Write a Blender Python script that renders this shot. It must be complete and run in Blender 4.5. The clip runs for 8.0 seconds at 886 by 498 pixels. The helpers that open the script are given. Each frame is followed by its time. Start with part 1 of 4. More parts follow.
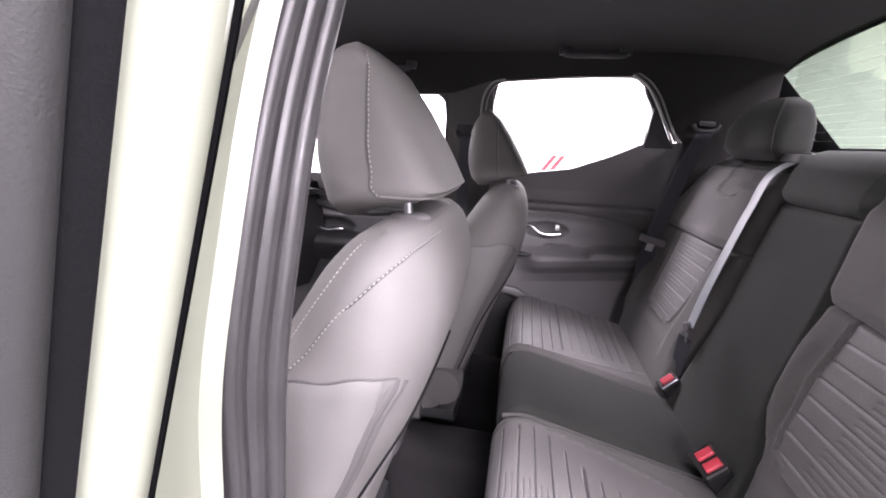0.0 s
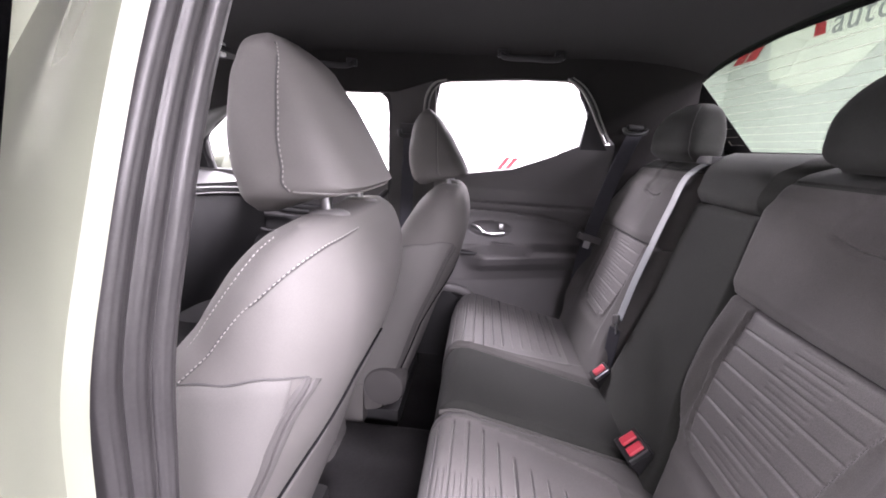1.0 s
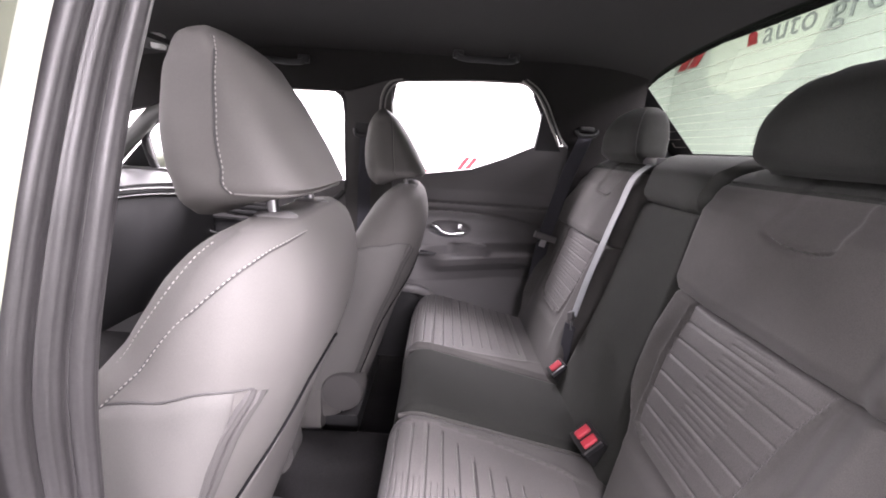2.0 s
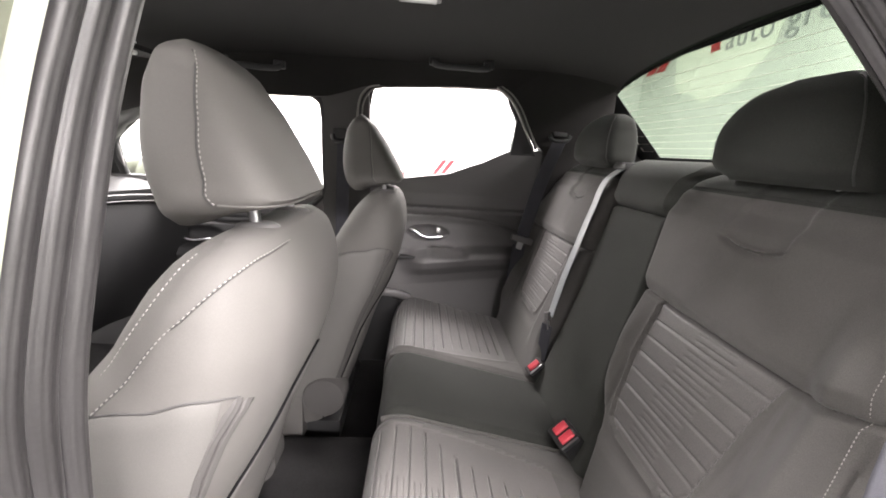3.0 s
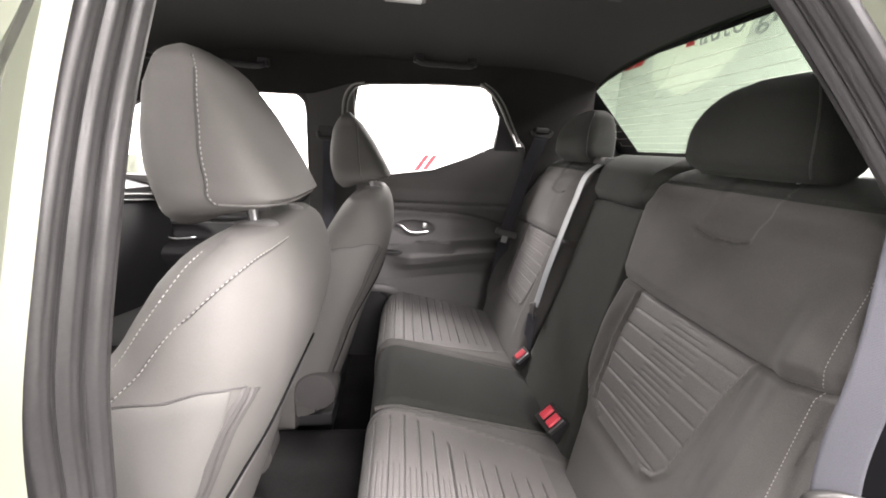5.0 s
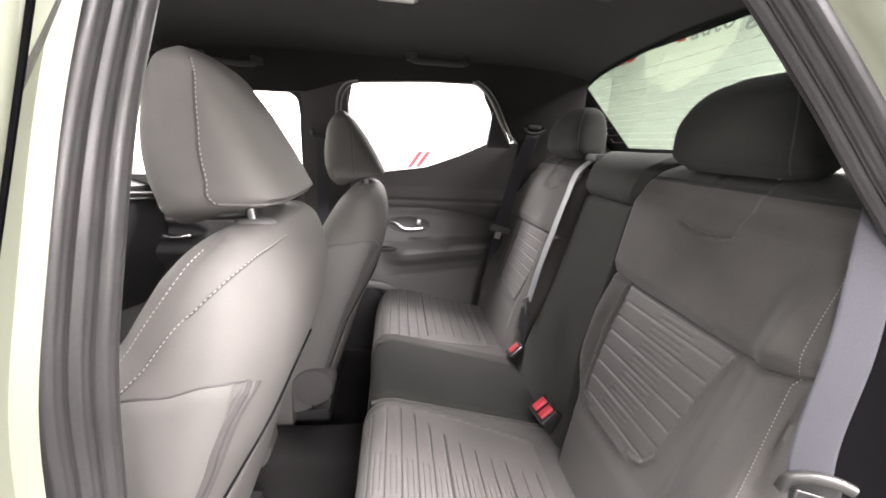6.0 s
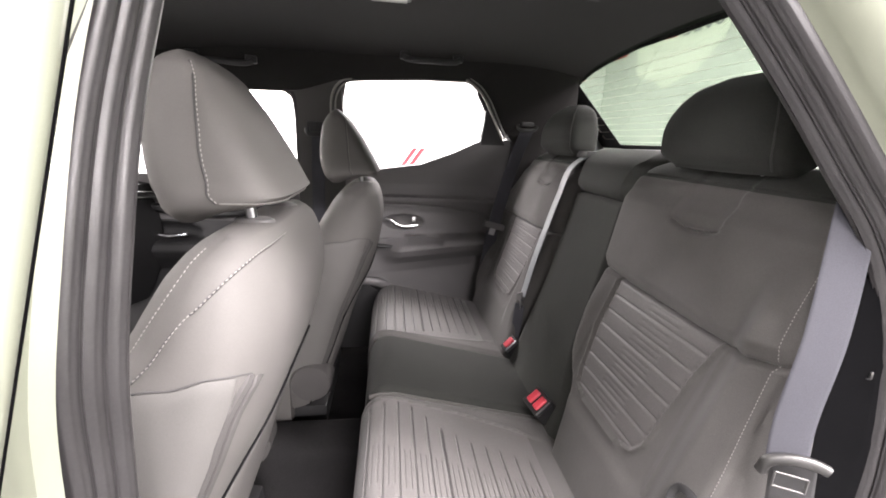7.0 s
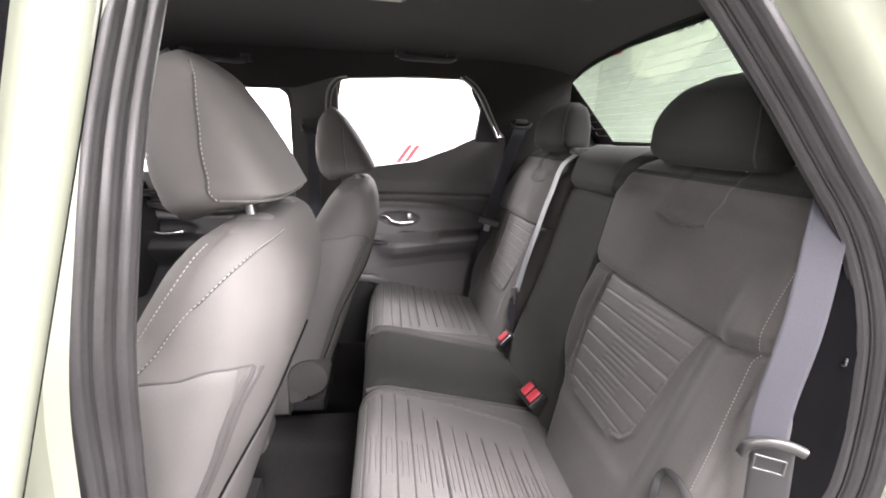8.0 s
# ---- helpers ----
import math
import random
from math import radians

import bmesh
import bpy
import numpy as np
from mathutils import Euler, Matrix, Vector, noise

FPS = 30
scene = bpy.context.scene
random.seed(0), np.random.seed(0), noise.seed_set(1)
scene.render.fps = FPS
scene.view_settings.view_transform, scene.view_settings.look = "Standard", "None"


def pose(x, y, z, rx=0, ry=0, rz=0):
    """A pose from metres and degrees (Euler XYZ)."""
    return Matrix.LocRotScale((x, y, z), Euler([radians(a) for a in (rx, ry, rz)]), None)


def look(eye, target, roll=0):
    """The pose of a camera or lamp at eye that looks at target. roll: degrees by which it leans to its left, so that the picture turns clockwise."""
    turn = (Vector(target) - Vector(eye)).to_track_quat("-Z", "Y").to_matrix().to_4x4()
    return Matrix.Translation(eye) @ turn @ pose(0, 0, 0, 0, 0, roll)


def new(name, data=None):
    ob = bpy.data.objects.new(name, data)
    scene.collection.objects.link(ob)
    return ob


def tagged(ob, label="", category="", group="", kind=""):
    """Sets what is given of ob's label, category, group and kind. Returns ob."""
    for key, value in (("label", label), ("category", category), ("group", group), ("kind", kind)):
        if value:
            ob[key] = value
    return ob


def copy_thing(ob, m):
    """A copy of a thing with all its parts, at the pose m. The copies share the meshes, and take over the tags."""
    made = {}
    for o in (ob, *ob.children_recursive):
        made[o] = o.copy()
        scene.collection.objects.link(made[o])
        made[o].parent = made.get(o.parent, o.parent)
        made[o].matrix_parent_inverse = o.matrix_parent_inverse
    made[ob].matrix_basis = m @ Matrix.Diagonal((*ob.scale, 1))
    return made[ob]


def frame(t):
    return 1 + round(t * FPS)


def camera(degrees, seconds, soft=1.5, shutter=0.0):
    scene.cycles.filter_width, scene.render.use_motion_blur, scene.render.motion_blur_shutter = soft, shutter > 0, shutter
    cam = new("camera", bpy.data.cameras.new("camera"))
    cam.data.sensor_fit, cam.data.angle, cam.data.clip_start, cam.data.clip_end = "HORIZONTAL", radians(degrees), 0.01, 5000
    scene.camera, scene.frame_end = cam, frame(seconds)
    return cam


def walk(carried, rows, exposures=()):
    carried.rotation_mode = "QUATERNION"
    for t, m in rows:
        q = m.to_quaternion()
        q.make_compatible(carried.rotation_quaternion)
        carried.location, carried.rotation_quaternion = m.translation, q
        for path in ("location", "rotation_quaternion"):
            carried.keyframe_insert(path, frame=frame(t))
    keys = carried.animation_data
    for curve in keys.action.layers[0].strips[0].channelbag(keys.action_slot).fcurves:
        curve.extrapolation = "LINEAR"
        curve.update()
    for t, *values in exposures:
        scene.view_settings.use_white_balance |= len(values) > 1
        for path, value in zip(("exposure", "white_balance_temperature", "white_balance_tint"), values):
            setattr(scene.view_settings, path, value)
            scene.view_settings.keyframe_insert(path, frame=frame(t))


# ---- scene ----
cam = camera(94.0, 8.0, 1.8)
PATH = [
    (0, (0.144, -0.946, 1.276), (-0.21, 0.957, 0.772), 2.8),
    (0.5, (0.172, -0.951, 1.276), (-0.085, 0.97, 0.782), 3.2),
    (1, (0.193, -0.941, 1.272), (0.038, 0.993, 0.785), 3.6),
    (1.5, (0.204, -0.93, 1.271), (0.15, 1.01, 0.787), 3.9),
    (3, (0.201, -0.951, 1.284), (0.332, 0.991, 0.824), 3.8),
    (3.5, (0.197, -0.958, 1.285), (0.356, 0.982, 0.826), 3.7),
    (4, (0.193, -0.965, 1.286), (0.371, 0.973, 0.823), 3.6),
    (4.5, (0.189, -0.971, 1.287), (0.384, 0.963, 0.817), 3.5),
    (6, (0.186, -0.994, 1.293), (0.424, 0.929, 0.798), 3.1),
    (6.5, (0.184, -1.002, 1.295), (0.434, 0.918, 0.794), 3.0),
    (7, (0.184, -1.011, 1.297), (0.446, 0.905, 0.788), 2.8),
    (7.5, (0.183, -1.02, 1.299), (0.457, 0.892, 0.782), 2.8),
    (8, (0.183, -1.028, 1.299), (0.466, 0.882, 0.776), 2.7),
]
# seconds, stops, kelvin, tint
EXPOSURE = [(0, 1.46, 6250, 30), (1.7, 1.46, 6300, 30), (2.8, 1.46, 6700, 17), (6.0, 1.46, 6700, 18), (8, 1.46, 6550, 20)]
walk(cam, [(t, look(e, g, r)) for t, e, g, r in PATH], EXPOSURE)

import functools

# ---- light ----
world = bpy.data.worlds.new("world")
scene.world = world
world.use_nodes = True
world.node_tree.nodes["Background"].inputs[0].default_value = (0.9, 0.95, 1.0, 1)
world.node_tree.nodes["Background"].inputs[1].default_value = 0.3


def area_lamp(name, at, target, sx, sy, power, color=(1, 0.99, 0.98)):
    data = bpy.data.lights.new(name, "AREA")
    data.shape, data.size, data.size_y, data.energy, data.color = "RECTANGLE", sx, sy, power, color
    ob = new(name, data)
    ob.matrix_world = look(at, target)
    return ob


# unseen lamps, added; places and powers chosen to light the cab
for lx, ly, sx, sy, power in [(-4.4, -4.6, 2.8, 1.2, 290), (-0.5, -3.1, 2.4, 1.0, 15), (1.65, -1.9, 2.4, 0.8, 350), (1.8, -7.2, 2.8, 1.2, 700), (4.3, -4.0, 2.0, 1.2, 330),
                               (-3.0, 2.9, 2.8, 1.8, 420), (0.5, 2.9, 3.2, 1.8, 360), (3.9, 2.9, 2.8, 1.8, 240), (0.6, 7.4, 3.0, 1.2, 330), (-3.2, 7.4, 2.6, 1.2, 600)]:
    area_lamp("unseen_lamp", (lx, ly, 4.2), (lx, ly + 0.001, 0), sx, sy, power)


# ---- materials ----
def material(name, color, rough=0.6, metal=0.0, grain=0.0, grain_scale=600.0, stain=0.12, stain_scale=9.0, bump=0.15, spec=0.5, sheen=0.0, weave=0.0):
    m = bpy.data.materials.new(name)
    m.use_nodes = True
    nt = m.node_tree
    b = nt.nodes["Principled BSDF"]
    b.inputs["Roughness"].default_value = rough
    b.inputs["Metallic"].default_value = metal
    b.inputs["Specular IOR Level"].default_value = spec
    if sheen:
        b.inputs["Sheen Weight"].default_value = sheen
        b.inputs["Sheen Roughness"].default_value = 0.5
    tc = nt.nodes.new("ShaderNodeTexCoord")
    big = nt.nodes.new("ShaderNodeTexNoise")
    big.inputs["Scale"].default_value = stain_scale
    big.inputs["Detail"].default_value = 4
    nt.links.new(tc.outputs["Object"], big.inputs["Vector"])
    fine = nt.nodes.new("ShaderNodeTexNoise")
    fine.inputs["Scale"].default_value = grain_scale
    fine.inputs["Detail"].default_value = 2
    nt.links.new(tc.outputs["Object"], fine.inputs["Vector"])
    r1 = nt.nodes.new("ShaderNodeMapRange")
    r1.inputs["From Min"].default_value, r1.inputs["From Max"].default_value = 0.3, 0.7
    r1.inputs["To Min"].default_value, r1.inputs["To Max"].default_value = 1 - stain, 1 + stain
    nt.links.new(big.outputs["Fac"], r1.inputs["Value"])
    r2 = nt.nodes.new("ShaderNodeMapRange")
    r2.inputs["From Min"].default_value, r2.inputs["From Max"].default_value = 0.3, 0.7
    r2.inputs["To Min"].default_value, r2.inputs["To Max"].default_value = 1 - grain, 1 + grain
    nt.links.new(fine.outputs["Fac"], r2.inputs["Value"])
    mul = nt.nodes.new("ShaderNodeMath")
    mul.operation = "MULTIPLY"
    nt.links.new(r1.outputs[0], mul.inputs[0])
    nt.links.new(r2.outputs[0], mul.inputs[1])
    col = nt.nodes.new("ShaderNodeVectorMath")
    col.operation = "SCALE"
    col.inputs[0].default_value = color
    nt.links.new(mul.outputs[0], col.inputs["Scale"])
    nt.links.new(col.outputs[0], b.inputs["Base Color"])
    rr = nt.nodes.new("ShaderNodeMapRange")
    rr.inputs["To Min"].default_value, rr.inputs["To Max"].default_value = max(0.02, rough - 0.07), min(1, rough + 0.07)
    nt.links.new(big.outputs["Fac"], rr.inputs["Value"])
    nt.links.new(rr.outputs[0], b.inputs["Roughness"])
    if bump:
        bp = nt.nodes.new("ShaderNodeBump")
        bp.inputs["Strength"].default_value = bump
        bp.inputs["Distance"].default_value = 0.0006
        height = fine.outputs["Fac"]
        if weave:
            wv = nt.nodes.new("ShaderNodeTexWave")
            wv.inputs["Scale"].default_value = weave
            wv.inputs["Distortion"].default_value = 0.0
            wv.bands_direction = "Z"
            nt.links.new(tc.outputs["Object"], wv.inputs["Vector"])
            height = wv.outputs["Fac"]
        nt.links.new(height, bp.inputs["Height"])
        nt.links.new(bp.outputs[0], b.inputs["Normal"])
    return m


def glass(name, color, rough=0.0, gloss=0.06):
    m = bpy.data.materials.new(name)
    m.use_nodes = True
    nt = m.node_tree
    nt.nodes.remove(nt.nodes["Principled BSDF"])
    out = nt.nodes["Material Output"]
    tr = nt.nodes.new("ShaderNodeBsdfTransparent")
    tr.inputs[0].default_value = (*color, 1)
    gl = nt.nodes.new("ShaderNodeBsdfGlossy")
    gl.inputs["Roughness"].default_value = 0.02
    mix = nt.nodes.new("ShaderNodeMixShader")
    mix.inputs[0].default_value = gloss
    nt.links.new(tr.outputs[0], mix.inputs[1])
    nt.links.new(gl.outputs[0], mix.inputs[2])
    nt.links.new(mix.outputs[0], out.inputs[0])
    return m


LEATHER = material("grey_leatherette", (0.098, 0.094, 0.0897), 0.70, grain=0.06, grain_scale=1100, stain=0.06, bump=0.22, spec=0.25)
SIDE_VINYL = material("pale_side_vinyl", (0.100, 0.097, 0.093), 0.62, grain=0.08, grain_scale=1100, stain=0.05, bump=0.2, spec=0.3)
CLOTH = material("charcoal_seat_cloth", (0.072, 0.069, 0.066), 0.85, grain=0.22, grain_scale=1100, stain=0.10, bump=0.35, spec=0.18, sheen=0.12)
CLOTH_DARK = material("black_seat_cloth", (0.030, 0.0312, 0.0285), 0.9, grain=0.25, grain_scale=900, stain=0.08, bump=0.35, spec=0.12, sheen=0.06)
# paler copy of the black seat cloth, for the middle backrest alone
CLOTH_MID = material("grey_green_armrest_cloth", (0.040, 0.0418, 0.0380), 0.9, grain=0.22, grain_scale=900, stain=0.08, bump=0.35, spec=0.12, sheen=0.06)
INSERT = material("ribbed_seat_insert", (0.078, 0.074, 0.0713), 0.52, grain=0.25, grain_scale=700, stain=0.10, bump=0.5, spec=0.35, sheen=0.1)
# real black trim, and the solid strips that draw shade in gaps
TRIM_DARK = material("black_trim_and_gap_shade", (0.006, 0.006, 0.0065), 0.85, grain=0.15, grain_scale=900, stain=0.08, bump=0.3, spec=0.0)
STRAP_GREY = material("grey_pocket_edge", (0.062, 0.0595, 0.058), 0.7, stain=0.06, bump=0.1, spec=0.15)
PLASTIC = material("black_grained_plastic", (0.016, 0.016, 0.0165), 0.55, grain=0.12, grain_scale=900, stain=0.06, bump=0.3)
PLASTIC_GREY = material("dark_grey_plastic", (0.112, 0.1085, 0.1085), 0.52, grain=0.08, grain_scale=900, stain=0.05, bump=0.2)
LINING = material("black_headliner_fabric", (0.0175, 0.0165, 0.0158), 0.95, grain=0.3, grain_scale=1400, stain=0.10, stain_scale=5, bump=0.4, spec=0.1, sheen=0.1)
CARPET = material("black_carpet", (0.015, 0.0145, 0.0148), 1.0, grain=0.5, grain_scale=700, stain=0.2, bump=0.9, spec=0.1)
RUBBER = material("black_rubber_seal", (0.027, 0.0257, 0.0264), 0.34, grain=0.1, grain_scale=300, stain=0.12, stain_scale=20, bump=0.1, spec=0.38)
PAINT = material("sage_green_car_paint", (0.215, 0.230, 0.180), 0.20, grain=0.02, grain_scale=1500, stain=0.02, bump=0.0, spec=0.6)
CHROME = material("satin_chrome", (0.75, 0.75, 0.76), 0.18, metal=1.0, stain=0.03, bump=0.0)
STEEL = material("polished_steel", (0.33, 0.33, 0.34), 0.34, metal=1.0, stain=0.04, bump=0.0)
SATIN = material("satin_grey_metal", (0.10, 0.099, 0.097), 0.45, metal=0.8, stain=0.08, bump=0.0)
THREAD = material("pale_grey_thread", (0.25, 0.24, 0.228), 0.8, grain=0.1, stain=0.05, bump=0.0)
SEAM = material("dark_seam", (0.05, 0.048, 0.048), 0.8, stain=0.1, bump=0.0)
BELT = material("grey_belt_webbing", (0.052, 0.0527, 0.0605), 0.8, grain=0.10, grain_scale=900, stain=0.05, bump=0.35, weave=210, spec=0.08)
# much lighter copy of the belt webbing: the sheen is in the colour
BELT_SHEEN = material("belt_webbing_with_sheen", (0.27, 0.285, 0.295), 0.38, grain=0.08, grain_scale=900, stain=0.05, bump=0.3, weave=190, spec=0.6)
RED = material("red_button_plastic", (0.52, 0.05, 0.07), 0.35, stain=0.05, bump=0.0)
BLACK_GLOSS = material("black_ceramic_band", (0.007, 0.008, 0.0075), 0.6, stain=0.05, bump=0.0)
BUS = material("copper_bus_line", (0.45, 0.42, 0.36), 0.5, stain=0.05, bump=0.0)
HEAT = material("heating_wire", (0.17, 0.17, 0.13), 0.6, stain=0.05, bump=0.0)
WHITE_WALL = material("white_wall_paint", (0.86, 0.86, 0.84), 0.7, stain=0.02, stain_scale=1.5, bump=0.0)
# for the unseen west wall: its grey holds back bounce light
DIM_WALL = material("grey_wall_paint", (0.22, 0.22, 0.215), 0.7, grain=0.02, stain=0.03, stain_scale=1.5, bump=0.05)
GREY_WALL = material("pale_grey_wall_paint", (0.58, 0.59, 0.56), 0.7, stain=0.02, stain_scale=1.5, bump=0.0)
CREAM = material("cream_wall_shape", (0.82, 0.815, 0.745), 0.7, stain=0.02, bump=0.0)
FLOOR_TILE = material("grey_showroom_floor", (0.13, 0.13, 0.127), 0.3, grain=0.05, stain=0.06, bump=0.02)
STRIP_PALE = material("pale_door_strip", (0.22, 0.215, 0.20), 0.5, stain=0.1, bump=0.0)
SIGN_RED = material("red_sign_vinyl", (0.42, 0.012, 0.02), 0.4, stain=0.03, bump=0.0)
SIGN_GREY = material("grey_sign_letters", (0.30, 0.30, 0.31), 0.5, stain=0.03, bump=0.0)
LENS_GREY = material("grey_pillar_trim", (0.13, 0.134, 0.126), 0.6, stain=0.05, bump=0.1)
LENS = material("white_lamp_lens", (0.75, 0.75, 0.74), 0.15, stain=0.05, bump=0.0)
GLASS_CLEAR = glass("clear_window_glass", (0.97, 0.98, 0.97))
GLASS_TINT = glass("tinted_rear_glass", (0.415, 0.468, 0.42), gloss=0.05)


# ---- mesh helpers ----
def mesh_object(name, verts, faces, mat, parent=None, label="", smooth=True):
    me = bpy.data.meshes.new(name)
    me.from_pydata([tuple(v) for v in verts], [], faces)
    me.validate()
    me.materials.append(mat)
    if smooth:
        me.polygons.foreach_set("use_smooth", [True] * len(me.polygons))
        me.set_sharp_from_angle(angle=radians(50))
    me.update()
    ob = new(name, me)
    if parent is not None:
        ob.parent = parent
    if label:
        ob["label"] = label
    return ob


def part(name, bm, mat, parent, label="", smooth=True):
    me = bpy.data.meshes.new(name)
    bmesh.ops.recalc_face_normals(bm, faces=bm.faces)
    bm.to_mesh(me)
    bm.free()
    me.materials.append(mat)
    if smooth:
        me.polygons.foreach_set("use_smooth", [True] * len(me.polygons))
        me.set_sharp_from_angle(angle=radians(40))
    ob = new(name, me)
    if parent is not None:
        ob.parent = parent
    if label:
        ob["label"] = label
    return ob


def thing(name, label, category, at=(0, 0, 0), group="", kind=""):
    ob = new(name)
    ob.location = at
    ob.empty_display_size = 0.05
    return tagged(ob, label, category, group, kind)


def lerp(x, xs, ys):
    return float(np.interp(x, xs, ys))


@functools.lru_cache(maxsize=None)
def slopes(xs, ys):
    return tuple(np.gradient(np.array(ys, float), np.array(xs, float)))


def soft(x, xs, ys):
    """Smooth interpolation through the given values."""
    m = slopes(tuple(xs), tuple(ys))
    i = 0
    while i < len(xs) - 2 and x > xs[i + 1]:
        i += 1
    h = xs[i + 1] - xs[i]
    t = min(max((x - xs[i]) / h, 0.0), 1.0)
    return (2 * t**3 - 3 * t**2 + 1) * ys[i] + (t**3 - 2 * t**2 + t) * h * m[i] + (3 * t**2 - 2 * t**3) * ys[i + 1] + (t**3 - t**2) * h * m[i + 1]


def smooth_curve(points, n):
    """n points along a smooth curve through the given ones."""
    p = np.array(points, float)
    d = np.concatenate([[0], np.cumsum(np.linalg.norm(np.diff(p, axis=0), axis=1))])
    m = np.gradient(p, d, axis=0)
    out = []
    for s in np.linspace(0, d[-1], n):
        i = min(max(int(np.searchsorted(d, s)) - 1, 0), len(d) - 2)
        h = d[i + 1] - d[i]
        t = (s - d[i]) / h
        out.append((2 * t**3 - 3 * t**2 + 1) * p[i] + (t**3 - 2 * t**2 + t) * h * m[i] + (3 * t**2 - 2 * t**3) * p[i + 1] + (t**3 - t**2) * h * m[i + 1])
    return np.array(out)


def sweep(points, profile, up=(0, 0, 1), closed=False):
    """Verts and faces of a 2D profile (side, up) carried along points."""
    p = np.array(points, float)
    n, k = len(p), len(profile)
    verts, faces = [], []
    for i in range(n):
        a = p[(i - 1) % n] if closed or i else p[i]
        b = p[(i + 1) % n] if closed or i < n - 1 else p[i]
        t = (b - a) / (np.linalg.norm(b - a) + 1e-12)
        u0 = np.array(up[i] if np.ndim(up) == 2 else up, float)
        s = np.cross(t, u0)
        s /= np.linalg.norm(s) + 1e-12
        u = np.cross(s, t)
        verts += [p[i] + s * q[0] + u * q[1] for q in profile]
    for i in range(n if closed else n - 1):
        j = (i + 1) % n
        for q in range(k):
            r = (q + 1) % k
            faces.append((i * k + q, i * k + r, j * k + r, j * k + q))
    if not closed:
        faces.append(tuple(range(k - 1, -1, -1)))
        faces.append(tuple((n - 1) * k + q for q in range(k)))
    return verts, faces


def ring(w, h, n=12, power=2.0):
    """A rounded cross-section of half sizes w and h."""
    out = []
    for i in range(n):
        a = 2 * math.pi * i / n
        c, s = math.cos(a), math.sin(a)
        out.append((w * math.copysign(abs(c) ** (2 / power), c), h * math.copysign(abs(s) ** (2 / power), s)))
    return out


def swept(name, points, profile, mat, parent=None, up=(0, 0, 1), closed=False, label=""):
    v, f = sweep(points, profile, up, closed)
    return mesh_object(name, v, f, mat, parent, label)


def loft(name, rings, mat, parent=None, label="", cap=True):
    k = len(rings[0])
    verts = [v for r in rings for v in r]
    faces = []
    for i in range(len(rings) - 1):
        for q in range(k):
            r = (q + 1) % k
            faces.append((i * k + q, i * k + r, (i + 1) * k + r, (i + 1) * k + q))
    if cap:
        faces.append(tuple(range(k - 1, -1, -1)))
        faces.append(tuple((len(rings) - 1) * k + q for q in range(k)))
    return mesh_object(name, verts, faces, mat, parent, label)


def slab(name, f, us, vs, depth, mat, parent=None, label="", second=None):
    """A closed pad: the sheet f(u, v), and the same sheet moved by depth, joined round the rim."""
    nu, nv = len(us), len(vs)
    top = [np.array(f(u, v), float) for v in vs for u in us]
    d = np.array(depth, float)
    verts = top + [p + d for p in top]
    off = nu * nv
    faces = []
    for j in range(nv - 1):
        for i in range(nu - 1):
            a, b, c, e = j * nu + i, j * nu + i + 1, (j + 1) * nu + i + 1, (j + 1) * nu + i
            faces.append((a, b, c, e))
            faces.append((off + e, off + c, off + b, off + a))
    rim = [i for i in range(nu)] + [j * nu + nu - 1 for j in range(1, nv)] + [(nv - 1) * nu + i for i in range(nu - 2, -1, -1)] + [j * nu for j in range(nv - 2, 0, -1)]
    for a, b in zip(rim, rim[1:] + rim[:1]):
        faces.append((b, a, off + a, off + b))
    ob = mesh_object(name, verts, faces, mat, parent, label)
    for n, (other, inside) in enumerate(second or ()):
        ob.data.materials.append(other)
        k = 0
        for j in range(nv - 1):
            for i in range(nu - 1):
                if inside((us[i] + us[i + 1]) / 2, (vs[j] + vs[j + 1]) / 2):
                    ob.data.polygons[k].material_index = n + 1
                k += 2
    return ob


def box_bm(cx, cy, cz, sx, sy, sz, bevel=0.004, seg=2, rot=None):
    bm = bmesh.new()
    bmesh.ops.create_cube(bm, size=1)
    for v in bm.verts:
        v.co = Vector((v.co.x * sx, v.co.y * sy, v.co.z * sz))
    if bevel:
        bmesh.ops.bevel(bm, geom=bm.edges[:], offset=bevel, segments=seg, affect="EDGES", profile=0.7)
    m = Matrix.Translation((cx, cy, cz)) @ (rot.to_4x4() if rot is not None else Matrix())
    bmesh.ops.transform(bm, matrix=m, verts=bm.verts)
    return bm


def plate(name, outline, thick, mat, parent=None, label="", bevel=0.003):
    """A flat plate: a 3D outline (in one plane) pushed by the vector thick, edges rounded."""
    bm = bmesh.new()
    vs = [bm.verts.new(p) for p in outline]
    f = bm.faces.new(vs)
    r = bmesh.ops.extrude_face_region(bm, geom=[f])
    moved = [e for e in r["geom"] if isinstance(e, bmesh.types.BMVert)]
    bmesh.ops.translate(bm, vec=thick, verts=moved)
    if bevel:
        bmesh.ops.bevel(bm, geom=bm.edges[:], offset=bevel, segments=2, affect="EDGES")
    bmesh.ops.triangulate(bm, faces=[f for f in bm.faces if len(f.verts) > 4])
    return part(name, bm, mat, parent, label)


